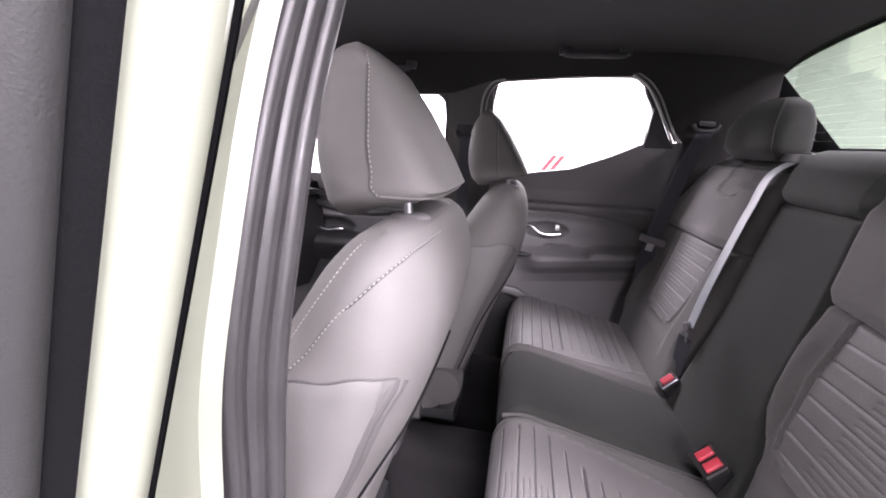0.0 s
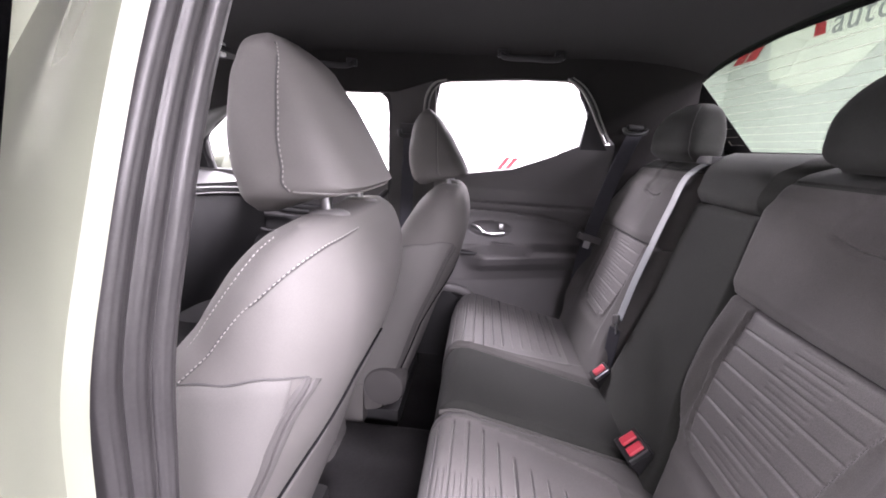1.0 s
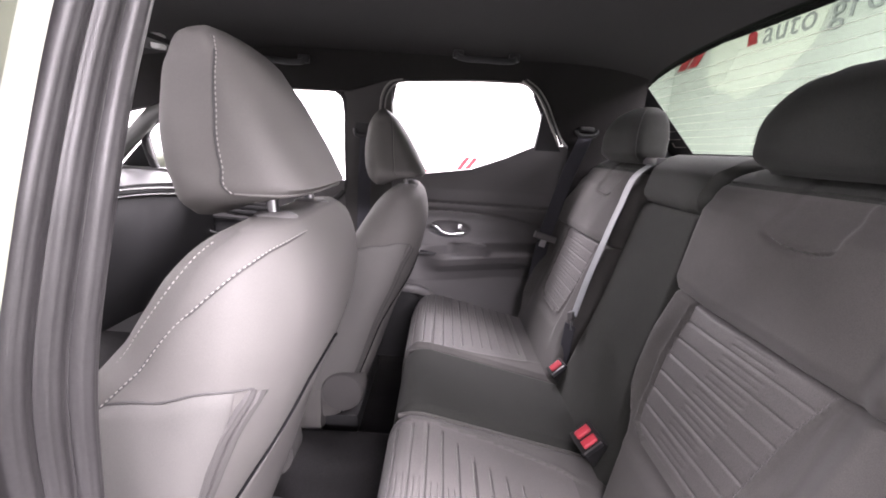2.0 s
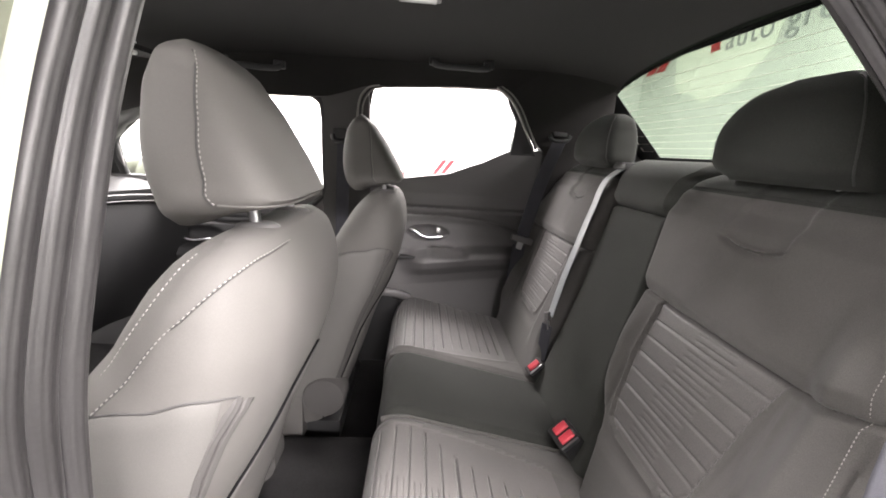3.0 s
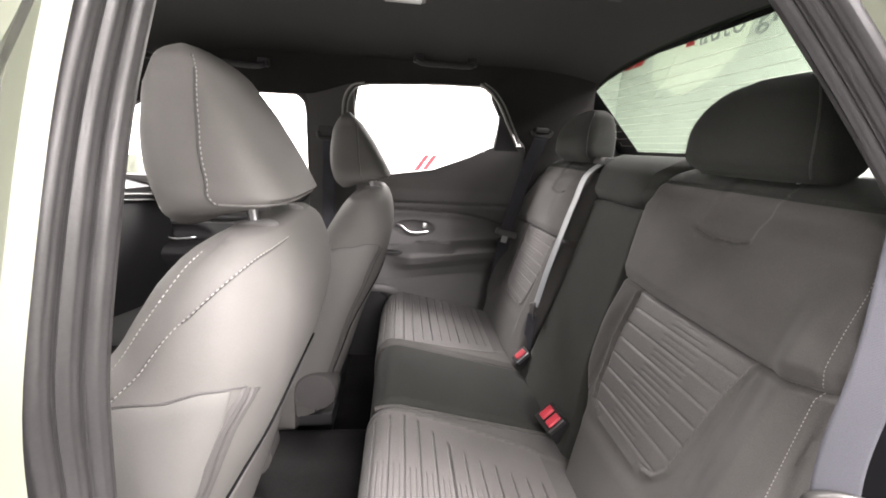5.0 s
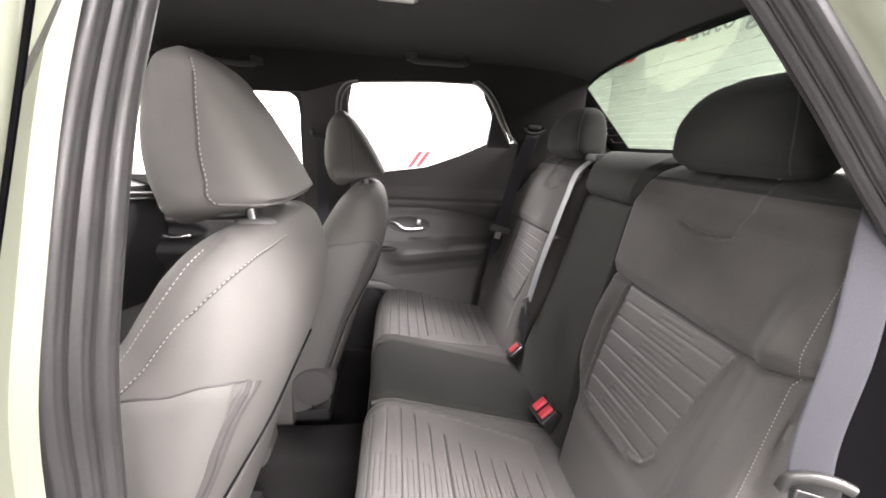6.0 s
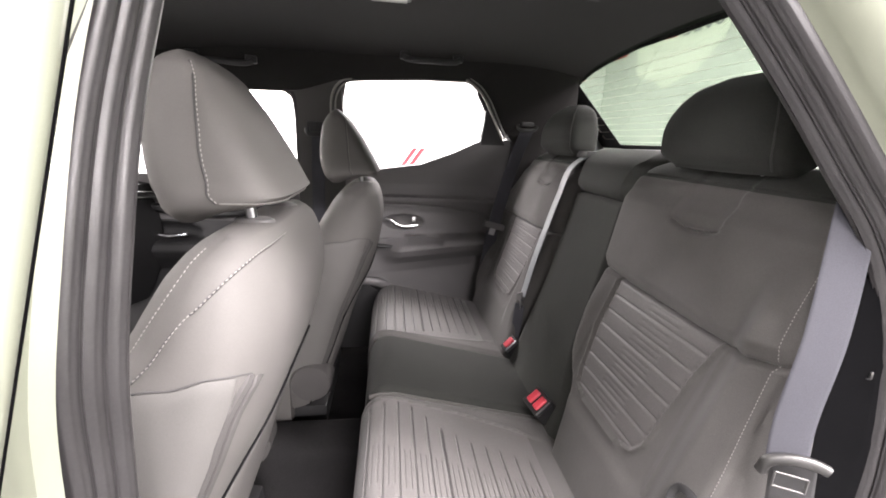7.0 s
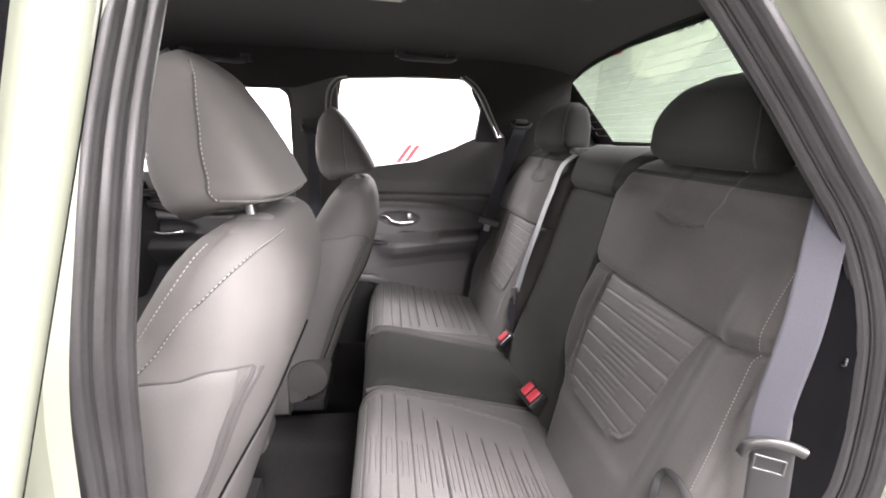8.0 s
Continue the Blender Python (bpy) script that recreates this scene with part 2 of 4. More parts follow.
def stitches(name, points, parent, gap=0.0058, size=0.00065, thread=None):
    """A row of short thread stitches along a curve, all in one mesh."""
    p = np.array(points, float)
    d = np.concatenate([[0], np.cumsum(np.linalg.norm(np.diff(p, axis=0), axis=1))])
    verts, faces = [], []
    s = 0.0
    while s + gap * 0.6 < d[-1]:
        a = np.array([np.interp(s, d, p[:, k]) for k in range(3)])
        b = np.array([np.interp(s + gap * 0.62, d, p[:, k]) for k in range(3)])
        t = (b - a) / np.linalg.norm(b - a)
        ref = np.array((0.3, 0.5, 0.8))
        e1 = np.cross(t, ref)
        e1 /= np.linalg.norm(e1)
        e2 = np.cross(t, e1)
        o = len(verts)
        for q, r in ((a, 0.4), (a + (b - a) * 0.25, 1.0), (a + (b - a) * 0.75, 1.0), (b, 0.4)):
            for w in range(5):
                an = 2 * math.pi * w / 5
                verts.append(q + (e1 * math.cos(an) + e2 * math.sin(an)) * size * r)
        for k in range(3):
            for w in range(5):
                faces.append((o + k * 5 + w, o + k * 5 + (w + 1) % 5, o + k * 5 + 5 + (w + 1) % 5, o + k * 5 + 5 + w))
        faces.append(tuple(o + w for w in (4, 3, 2, 1, 0)))
        faces.append(tuple(o + 15 + w for w in range(5)))
        s += gap
    return mesh_object(name, verts, faces, thread or THREAD, parent, "dark stitching" if thread else "pale contrast stitching")


def bump01(x, a, b, soft):
    """1 between a and b, falling to 0 over soft at both ends."""
    def ss(t):
        t = min(max(t, 0.0), 1.0)
        return t * t * (3 - 2 * t)
    return ss((x - a) / soft) * ss((b - x) / soft)


def notch(x, at, width):
    t = abs(x - at) / width
    return math.exp(-t * t * 2)


# ---- showroom ----
def wall(name, cx, cy, cz, sx, sy, sz, mat, label):
    return tagged(part(name, box_bm(cx, cy, cz, sx, sy, sz, 0), mat, None, smooth=False), label, "wall", kind="structure")


tagged(part("ground", box_bm(-0.7, -0.5, -0.05, 13.4, 21.0, 0.1, 0), FLOOR_TILE, None, smooth=False), "pale grey polished showroom floor", "floor", kind="structure")
wall("wall_east", -0.7, 9.6, 2.2, 13.4, 0.2, 4.4, WHITE_WALL, "white painted showroom wall beside the truck")
wall("wall_west", -0.7, -10.4, 2.2, 13.4, 0.2, 4.4, DIM_WALL, "unseen grey showroom wall, darkened to cut bounce light")
wall("wall_south", 5.6, -0.4, 2.2, 0.2, 19.8, 4.4, GREY_WALL, "pale grey painted wall behind the truck with lettering")
wall("wall_north", -7.0, -0.4, 2.2, 0.2, 19.8, 4.4, WHITE_WALL, "white painted showroom wall ahead of the truck")
tagged(part("ceiling_showroom", box_bm(-0.7, -0.5, 4.45, 13.4, 21.0, 0.1, 0), WHITE_WALL, None, smooth=False), "white showroom ceiling", "ceiling", kind="structure")

# red slanted marks on the wall beside the truck
mark = thing("wall_graphic", "red slanted double stripe graphic on the white wall", "sign", (0.45, 9.49, 0.66))
for dx in (0.0, 0.19):
    plate("stripe", [(dx - 0.24, 0, -0.36), (dx - 0.12, 0, -0.36), (dx + 0.42, 0, 0.42), (dx + 0.30, 0, 0.42)], (0, -0.012, 0), SIGN_RED, mark, bevel=0)
plate("stripe", [(-0.76, 0, -0.36), (-0.62, 0, -0.36), (-0.62, 0, 0.10), (-0.76, 0, 0.0)], (0, -0.012, 0), SIGN_RED, mark, bevel=0)

# lettering and pale shape on the wall behind the truck
sign = thing("wall_sign", "grey lettering with red emblem on the wall behind the truck", "sign", (5.49, 5.0, 3.28))


def text_mesh(body):
    fc = bpy.data.curves.new("lettering", "FONT")
    fc.body, fc.size, fc.extrude, fc.space_character = body, 0.53, 0.01, 1.12
    tmp = bpy.data.objects.new("lettering", fc)
    scene.collection.objects.link(tmp)
    bpy.context.view_layer.update()
    me = bpy.data.meshes.new_from_object(tmp.evaluated_get(bpy.context.evaluated_depsgraph_get()))
    bpy.data.objects.remove(tmp)
    return me, max((v.co.x for v in me.vertices), default=0.0)


WORDS = "auto group"
for i, ch in enumerate(WORDS):
    if ch != " ":
        me, wide = text_mesh(ch)
        start = text_mesh(WORDS[:i + 1])[1] - wide
        me.materials.clear()
        me.materials.append(SIGN_GREY)
        letter = new("letter", me)
        letter.parent = sign
        letter.matrix_basis = pose(0, 1.74 - start, 0.06, 90, 0, -90)
plate("emblem", [(0, 2.10, 0.10), (0, 1.86, 0.10), (0, 1.90, 0.28), (0, 1.98, 0.34), (0, 2.12, 0.30)], (-0.012, 0, 0), SIGN_RED, sign, bevel=0)
for dy in (0.0, 0.42):
    plate("emblem", [(0, 4.35 - dy, 0.04), (0, 4.02 - dy, 0.04), (0, 3.66 - dy, 0.44), (0, 3.99 - dy, 0.44)], (-0.012, 0, 0), SIGN_RED, sign, bevel=0)
# flat cream shape laid against the wall
panel = thing("wall_shape", "cream coloured shape on the pale grey wall", "panel", (5.492, 6.5, 2.9))
plate("shape_sheet", [(0, 1.75, 0.9), (0, -1.05, 0.9), (0, -0.85, 0.22), (0, -0.30, -0.22), (0, 0.50, -0.41), (0, 0.62, -0.40), (0, 1.0, -0.20), (0, 1.38, -0.15), (0, 1.58, 0.03)], (-0.006, 0, 0), CREAM, panel, bevel=0)


# ---- cabin shell ----
SIDE_Z = [0.36, 0.8, 1.1, 1.2, 1.3, 1.4, 1.5, 1.6]
SIDE_Y = [0.69, 0.685, 0.676, 0.650, 0.618, 0.592, 0.566, 0.535]


def side_y(z):
    return lerp(z, SIDE_Z, SIDE_Y)


# headliner
def liner(x, y):
    edge = abs(y) / 0.60
    z = 1.622 - 0.045 * edge**2 - 0.05 * edge**8 * (1 - 0.6 * min(max((x - 0.45) / 0.4, 0), 1))
    z -= 0.05 * max(0, (-0.35 - x)) ** 1.3 + 0.22 * max(0, x - 0.50) ** 2
    return (x, y, z)


tagged(slab("ceiling", liner, np.linspace(-1.0, 0.90, 60), np.linspace(-0.60, 0.60, 60), (0, 0, 0.03), LINING), "black fabric headliner of the cab", "headliner", kind="structure")
roof = tagged(slab("roof_panel", lambda x, y: (x, y, liner(x, y)[2] + 0.06), np.linspace(-1.0, 0.92, 30), np.linspace(-0.62, 0.62, 30), (0, 0, 0.01), PAINT), "sage green painted roof panel of the truck", "roof", kind="structure")


def floor_z(x, y):
    return (x, y, 0.385 + 0.10 * bump01(y, -0.14, 0.14, 0.07) + (0.0 if x > -0.25 else 0.02))


tagged(slab("floor", floor_z, np.linspace(-1.25, 0.75, 50), np.linspace(-0.72, 0.72, 60), (0, 0, -0.03), CARPET), "black carpeted cab floor with a raised tunnel", "floor", kind="structure")


# ---- right rear door ----
def belt_line(x):
    return lerp(x, [-0.2, 0.10, 0.15, 0.31, 0.44, 0.53, 0.66], [1.165, 1.17, 1.175, 1.20, 1.252, 1.297, 1.31])


def door_y(x, z):
    """Inner surface of the right rear door trim."""
    level = z
    z -= lerp(x, [0.05, 0.23, 0.43, 0.60], [-0.03, -0.022, 0.003, 0.020]) * min(max((0.95 - z) / 0.06, 0), 1)
    y = lerp(z, [0.38, 0.60, 0.76, 0.80, 0.835, 0.865, 0.885, 0.91, 1.00, 1.050, 1.062, 1.071, 1.12, 1.22, 1.32],
             [0.715, 0.715, 0.710, 0.692, 0.655, 0.640, 0.650, 0.700, 0.706, 0.697, 0.702, 0.690, 0.684, 0.655, 0.625])
    arm = bump01(x, 0.12, 0.72, 0.12)
    if 0.76 < z < 0.91:
        y = y * arm + 0.708 * (1 - arm)
    # crease running down towards the rear from the handle
    z = level
    c = lerp(x, [0.10, 0.33, 0.444, 0.54, 0.64], [1.031, 1.031, 1.021, 1.004, 0.975])
    y += 0.007 * notch(z, c, 0.006) - 0.003 * min(max((c - z) / 0.05, 0), 1) * min(max((z - 0.93) / 0.03, 0), 1)
    # handle bowl
    r = ((x - 0.245) / 0.085) ** 2 + ((z - 0.958) / 0.032) ** 2
    if r < 1:
        y += 0.022 * (1 - r) ** 0.5
    # pull pocket in the armrest top
    if 0.865 < z < 0.905 and 0.24 < x < 0.42:
        y += 0.02 * bump01(x, 0.24, 0.42, 0.03) * bump01(z, 0.865, 0.905, 0.012)
    return y


rear_door = thing("door_1", "dark grey moulded rear door trim with chrome handle", "car door", kind="structure")


def door_sheet(x, t):
    z = 0.40 + (belt_line(x) - 0.40) * t
    return (x, door_y(x, z), z)


slab("trim_panel", door_sheet, np.linspace(-0.03, 0.665, 110), np.linspace(0, 1, 170), (0, 0.06, 0), PLASTIC_GREY, rear_door, "dark grey moulded door trim")
WIN = [(0.02, 1.17), (0.018, 1.30), (0.018, 1.44), (0.03, 1.478), (0.08, 1.489), (0.28, 1.498), (0.455, 1.503), (0.485, 1.495), (0.515, 1.455), (0.543, 1.405), (0.540, 1.34), (0.530, 1.297), (0.44, 1.252), (0.31, 1.20), (0.15, 1.175)]


def on_side(x, z, inset=0.0, s=1):
    return (x, s * (side_y(z) + inset), z)


def closed_curve(pts, n):
    p = list(pts)
    return smooth_curve(p[-2:] + p + p[:2], n + 40)[18:-20]


WIN_S = closed_curve([(x, 0, z) for x, z in WIN], 120)
swept("window_frame", [on_side(p[0] + (0.006 if p[0] > 0.5 else -0.006 if p[0] < 0.05 else 0), p[2] + (0.008 if p[2] > 1.47 else -0.030 if p[2] < belt_line(p[0]) + 0.03 else 0), 0.034) for p in WIN_S], ring(0.006, 0.010, 10, 3), PLASTIC, rear_door, up=(0, 1, 0), closed=True)
# pale edge of the door frame with the dark seal between its two lips
for rim in ([(-0.014, 1.24), (-0.013, 1.33), (-0.011, 1.396), (-0.007, 1.424), (0.006, 1.453), (0.027, 1.474), (0.066, 1.484)],
            [(0.452, 1.509), (0.492, 1.486), (0.529, 1.447), (0.571, 1.380), (0.616, 1.308)]):
    away = -1 if rim[0][0] < 0.2 else 1
    for off, wide, mat, text in ((0.002, 0.0042, STRIP_PALE, "pale door edge strip"), (0.0105, 0.0036, RUBBER, ""), (0.0175, 0.0026, STRIP_PALE, "pale door edge strip")):
        off = off if away > 0 else off - 0.018
        swept("weather_strip", smooth_curve([on_side(x + off, z + 0.3 * abs(off), -0.006) for x, z in rim], 36), ring(wide, 0.005, 8), mat, rear_door, up=(0, 1, 0), label=text)
plate("pane", [on_side(p[0], p[2], 0.040) for p in WIN_S], (0, 0.004, 0), GLASS_CLEAR, rear_door, bevel=0).visible_shadow = False
plate("quarter_filler", [on_side(x, z, 0.012) for x, z in [(0.543, 1.415), (0.551, 1.418), (0.612, 1.320), (0.640, 1.285), (0.536, 1.283), (0.541, 1.34)]], (0, 0.02, 0), PLASTIC, rear_door)

# chrome handle
hb = smooth_curve([(0.172, 0.688, 0.972), (0.196, 0.684, 0.966), (0.216, 0.682, 0.950), (0.235, 0.680, 0.944), (0.302, 0.682, 0.948)], 24)
swept("door_handle", hb, ring(0.006, 0.0075, 10, 3), CHROME, rear_door, label="satin chrome handle")
part("lock_tab", box_bm(0.288, 0.694, 0.972, 0.018, 0.016, 0.022, 0.003), CHROME, rear_door, "satin chrome lock tab")
part("switch", box_bm(0.125, 0.69, 0.868, 0.022, 0.03, 0.016, 0.004), CHROME, rear_door, "silver window switch")
part("switch_panel", box_bm(0.16, 0.690, 0.858, 0.14, 0.05, 0.012, 0.004), PLASTIC, rear_door)
# bottle pocket lip
lip = smooth_curve([(-0.02, 0.66, 0.715), (0.09, 0.655, 0.713), (0.15, 0.66, 0.703), (0.19, 0.675, 0.675), (0.215, 0.69, 0.645)], 30)
swept("pocket_lip", lip, ring(0.014, 0.018, 10, 3), PLASTIC_GREY, rear_door)
slab("pocket", lambda x, t: (x, 0.665 - 0.02 * t, 0.40 + 0.30 * t - (0.06 * max(0, x - 0.1) / 0.1)), np.linspace(-0.02, 0.20, 14), np.linspace(0, 1, 10), (0, 0.02, 0), PLASTIC, rear_door)

# ---- right front door and pillar ----
front_door = thing("door_2", "black moulded front door trim with chrome handle", "car door", kind="structure")


def fdoor(x, t):
    z = 0.40 + (1.125 - 0.0 - 0.40) * t
    y = lerp(z, [0.38, 0.74, 0.80, 0.83, 0.86, 0.88, 0.98, 1.04, 1.12], [0.72, 0.715, 0.66, 0.645, 0.655, 0.70, 0.715, 0.69, 0.665])
    r = ((x + 0.66) / 0.10) ** 2 + ((z - 0.90) / 0.035) ** 2
    if r < 1:
        y += 0.025 * (1 - r) ** 0.5
    return (x, y, z)


slab("trim_panel", fdoor, np.linspace(-1.25, -0.17, 80), np.linspace(0, 1, 90), (0, 0.05, 0), PLASTIC, front_door, second=[(PLASTIC_GREY, lambda x, t: t > 0.752)])
fh = smooth_curve([(-0.755, 0.692, 0.912), (-0.735, 0.688, 0.908), (-0.71, 0.684, 0.890), (-0.685, 0.683, 0.884), (-0.60, 0.685, 0.890)], 24)
swept("door_handle", fh, ring(0.006, 0.0075, 10, 3), CHROME, front_door, label="satin chrome handle")
FWIN = [(-0.155, 1.13), (-0.152, 1.25), (-0.148, 1.38), (-0.155, 1.425), (-0.19, 1.450), (-0.27, 1.455), (-0.50, 1.445), (-0.68, 1.405), (-0.827, 1.315), (-0.90, 1.245), (-0.90, 1.14)]
FWIN_S = closed_curve([(x, 0, z) for x, z in FWIN], 120)
swept("window_frame", [on_side(p[0], p[2], 0.012) for p in FWIN_S], ring(0.012, 0.014, 10, 3), PLASTIC, front_door, up=(0, 1, 0), closed=True)
plate("pane", [on_side(p[0], p[2], 0.028) for p in FWIN_S], (0, 0.004, 0), GLASS_CLEAR, front_door, bevel=0).visible_shadow = False


def strip(name, left, right, zs, mat, depth, label, s=1, bulge=0.0, n=8, parent=None):
    """An upright trim between two edges x(z)."""
    def f(u, z):
        a, b = left(z), right(z)
        return (a + (b - a) * u, s * (side_y(z) - bulge * math.sin(math.pi * u)), z)
    ob = slab(name, f, np.linspace(0, 1, n), zs, depth, mat, parent)
    return tagged(ob, label, "pillar trim", kind="structure") if parent is None else ob


strip("wall_pillar_right", lambda z: lerp(z, [0.4, 1.2, 1.5], [-0.17, -0.165, -0.150]), lambda z: lerp(z, [0.4, 1.1, 1.5], [-0.02, 0.012, 0.012]), np.linspace(0.38, 1.488, 40), STRAP_GREY, (0, 0.05, 0), "dark grey centre pillar trim with belt anchor", bulge=0.012)
strip("wall_rear_right", lambda z: lerp(z, [0.4, 1.25, 1.30, 1.41, 1.50, 1.56], [0.62, 0.66, 0.66, 0.555, 0.50, 0.46]), lambda z: lerp(z, [0.4, 1.26, 1.52, 1.57], [0.93, 0.915, 0.88, 0.87]), np.linspace(0.38, 1.57, 60), LINING, (0, 0.05, 0), "black rear quarter trim beside the seat", bulge=0.012, n=30)


# roof rail trims above the windows
def rail(x, t, s=1):
    z0 = lerp(x, [-1.0, -0.5, -0.19, -0.12, 0.0, 0.3, 0.62], [1.30, 1.432, 1.437, 1.442, 1.482, 1.503, 1.508])
    z1 = lerp(x, [-1.0, -0.35, 0.62], [1.48, 1.56, 1.57])
    return (x, s * (0.562 - 0.030 * t), z0 + (z1 - z0) * t)


tagged(slab("trim_rail_right", rail, np.linspace(-1.0, 0.62, 40), np.linspace(0, 1, 6), (0, 0.04, 0), LINING), "black fabric roof rail trim", "roof rail", kind="structure")

# ---- rear window ----
back_glass = thing("window_1", "green tinted rear window with heating wires", "window", kind="structure")


def on_glass(y, t, off=0.0):
    """t: 0 at the foot of the glass, 1 at its head; off: along its inner normal."""
    x0 = 1.105 - 0.05 * (y / 0.6) ** 2 + 0.045
    z0 = 1.313
    x1, z1 = 0.905 - 0.03 * (y / 0.6) ** 2, 1.560 - 0.012 * (y / 0.6) ** 2
    return (x0 + (x1 - x0) * t - 0.75 * off, y, z0 + (z1 - z0) * t - 0.66 * off)


slab("pane", lambda y, t: on_glass(y, t), np.linspace(-0.74, 0.74, 30), np.linspace(-0.08, 1.22, 8), (0.004, 0, 0.004), GLASS_TINT, back_glass).visible_shadow = False
for s in (-1, 1):
    slab("black_band", lambda u, t, s=s: on_glass(s * (0.590 + 0.002 * t + u * 0.14), t, 0.003), np.linspace(0, 1, 4), np.linspace(-0.05, 1.08, 12), (-0.001, 0, -0.001), BLACK_GLOSS, back_glass)
slab("black_band", lambda y, t: on_glass(y, t, 0.003), np.linspace(-0.60, 0.60, 30), np.linspace(-0.06, 0.012, 3), (-0.001, 0, -0.001), BLACK_GLOSS, back_glass)
for i in range(11):
    t = 0.05 + i * 0.088
    swept("heating_wire", [on_glass(y, t, 0.002) for y in np.linspace(-0.60, 0.60, 24)], ring(0.0008, 0.0005, 4), HEAT, back_glass)
for s in (-1, 1):
    for i in range(5):
        t = 0.10 + i * 0.11
        swept("bus_line", [on_glass(s * y, t, 0.005) for y in (0.600, 0.625, 0.655)], ring(0.0020, 0.0008, 4), BUS, back_glass)
        swept("bus_line", [on_glass(s * 0.655, t, 0.005), on_glass(s * 0.655, t + 0.06, 0.005)], ring(0.0022, 0.0008, 4), BUS, back_glass, up=(0, 1, 0))
# shelf under the glass, and panel behind the seats
tagged(slab("trim_shelf", lambda y, t: (0.86 + 0.30 * t, y, 1.262 + 0.042 * t), np.linspace(-0.70, 0.70, 20), np.linspace(0, 1, 6), (0, 0, -0.03), PLASTIC_GREY), "grey plastic shelf trim under the rear window", "trim", kind="structure")
# corner pieces added to stop light leaking in round the glass
for s in (-1, 1):
    tagged(slab("wall_corner", lambda u, t, s=s: (on_glass(0.6, t)[0] + 0.01 - 0.16 * u, s * (0.742 - 0.16 * u), on_glass(0.6, t)[2]), np.linspace(0, 1, 5), np.linspace(-0.2, 1.15, 6), (0, s * 0.02, 0), BLACK_GLOSS), "black cab corner that keeps light out beside the rear window", "pillar", kind="structure")
wall_back = tagged(slab("wall_back", lambda y, t: (0.80 + 0.10 * t, y, 0.36 + 0.92 * t), np.linspace(-0.72, 0.72, 10), np.linspace(0, 1, 10), (0.02, 0, 0), PLASTIC), "black panel behind the rear seats", "bulkhead", kind="structure")
# header above the glass
tagged(slab("trim_header", lambda y, t: (0.900 - 0.015 * (y / 0.6) ** 2 - 0.06 * t, y, 1.580 + 0.03 * t), np.linspace(-0.66, 0.66, 20), np.linspace(0, 1, 4), (0.02, 0, 0.03), LINING), "black headliner edge above the rear window", "trim", kind="structure")


# ---- left door opening ----
OPEN = [(-0.060, 0.38), (-0.045, 0.7), (-0.038, 1.0), (-0.032, 1.10), (-0.029, 1.2), (-0.026, 1.3), (-0.011, 1.4), (0.006, 1.5), (0.05, 1.585), (0.12, 1.612), (0.25, 1.620), (0.34, 1.60),
        (0.445, 1.525), (0.515, 1.450), (0.563, 1.390), (0.605, 1.334), (0.646, 1.273), (0.682, 1.215), (0.702, 1.160), (0.711, 1.110), (0.722, 1.05), (0.731, 0.985), (0.734, 0.90), (0.715, 0.83), (0.66, 0.74), (0.56, 0.62), (0.47, 0.50), (0.42, 0.38)]
OPEN_S = smooth_curve([(x, -side_y(z), z) for x, z in OPEN], 150)


def outward(i, pts):
    a, b = pts[max(i - 1, 0)], pts[min(i + 1, len(pts) - 1)]
    t = (b - a) / np.linalg.norm(b - a)
    n = np.cross(t, (0, 1, 0))
    return n / np.linalg.norm(n)


def band(name, lo, hi, offs, mat, label, thick, category, parent=None):
    """A band along the opening from step lo to hi. offs(i): its cross-section as (away from the opening, sideways) pairs."""
    verts, faces = [], []
    m = 0
    for i in range(lo, hi):
        n = outward(i, OPEN_S)
        o = offs(i)
        prof = list(o) + [(q[0] + thick, q[1]) for q in reversed(o)]
        m = len(prof)
        verts += [OPEN_S[i] + n * q[0] + np.array((0, q[1], 0)) for q in prof]
    for i in range(hi - lo - 1):
        for q in range(m):
            r = (q + 1) % m
            faces.append((i * m + q, i * m + r, (i + 1) * m + r, (i + 1) * m + q))
    faces += [tuple(range(m - 1, -1, -1)), tuple((hi - lo - 1) * m + q for q in range(m))]
    ob = mesh_object(name, verts, faces, mat, parent)
    return tagged(ob, label, category, kind="structure") if parent is None else ob


# black corner panel ahead of the front window
plate("corner_panel", [on_side(x, z, 0.02) for x, z in [(-0.90, 1.11), (-0.90, 1.245), (-1.03, 1.13), (-1.05, 1.10)]], (0, 0.02, 0), PLASTIC, front_door)
swept("corner_post", [on_side(-0.90, 1.10, 0.01), on_side(-0.90, 1.24, 0.01)], ring(0.010, 0.010, 8), PLASTIC_GREY, front_door, up=(0, 1, 0))


# the rubber seal round the opening: three soft lobes on the pillar, slimmer at the rear
def rear_share(i):
    """0 on the centre pillar, 1 on the rear edge of the opening."""
    return min(max((i - 66) / 22, 0), 1)


def lobes(i, n=56):
    r = rear_share(i)
    wide = soft(OPEN_S[i][2], [0.38, 0.90, 1.05, 1.12, 1.2, 1.3, 1.4, 1.65], [0.040, 0.044, 0.052, 0.057, 0.059, 0.056, 0.052, 0.052]) * (1 - r) + 0.034 * r
    deep = 0.016 * (1 - r) + 0.027 * r
    out = []
    for k in range(n):
        u = k / (n - 1)
        h = 0.0068 * abs(math.sin(math.pi * 3 * u)) ** 0.6 * (1.0 if u < 0.4 else 0.8) * (1 - 0.45 * r) + 0.0005 * abs(math.sin(math.pi * 9 * u + 0.4))
        out.append((0.004 + deep * u - h, 0.010 - wide * u))
    return out


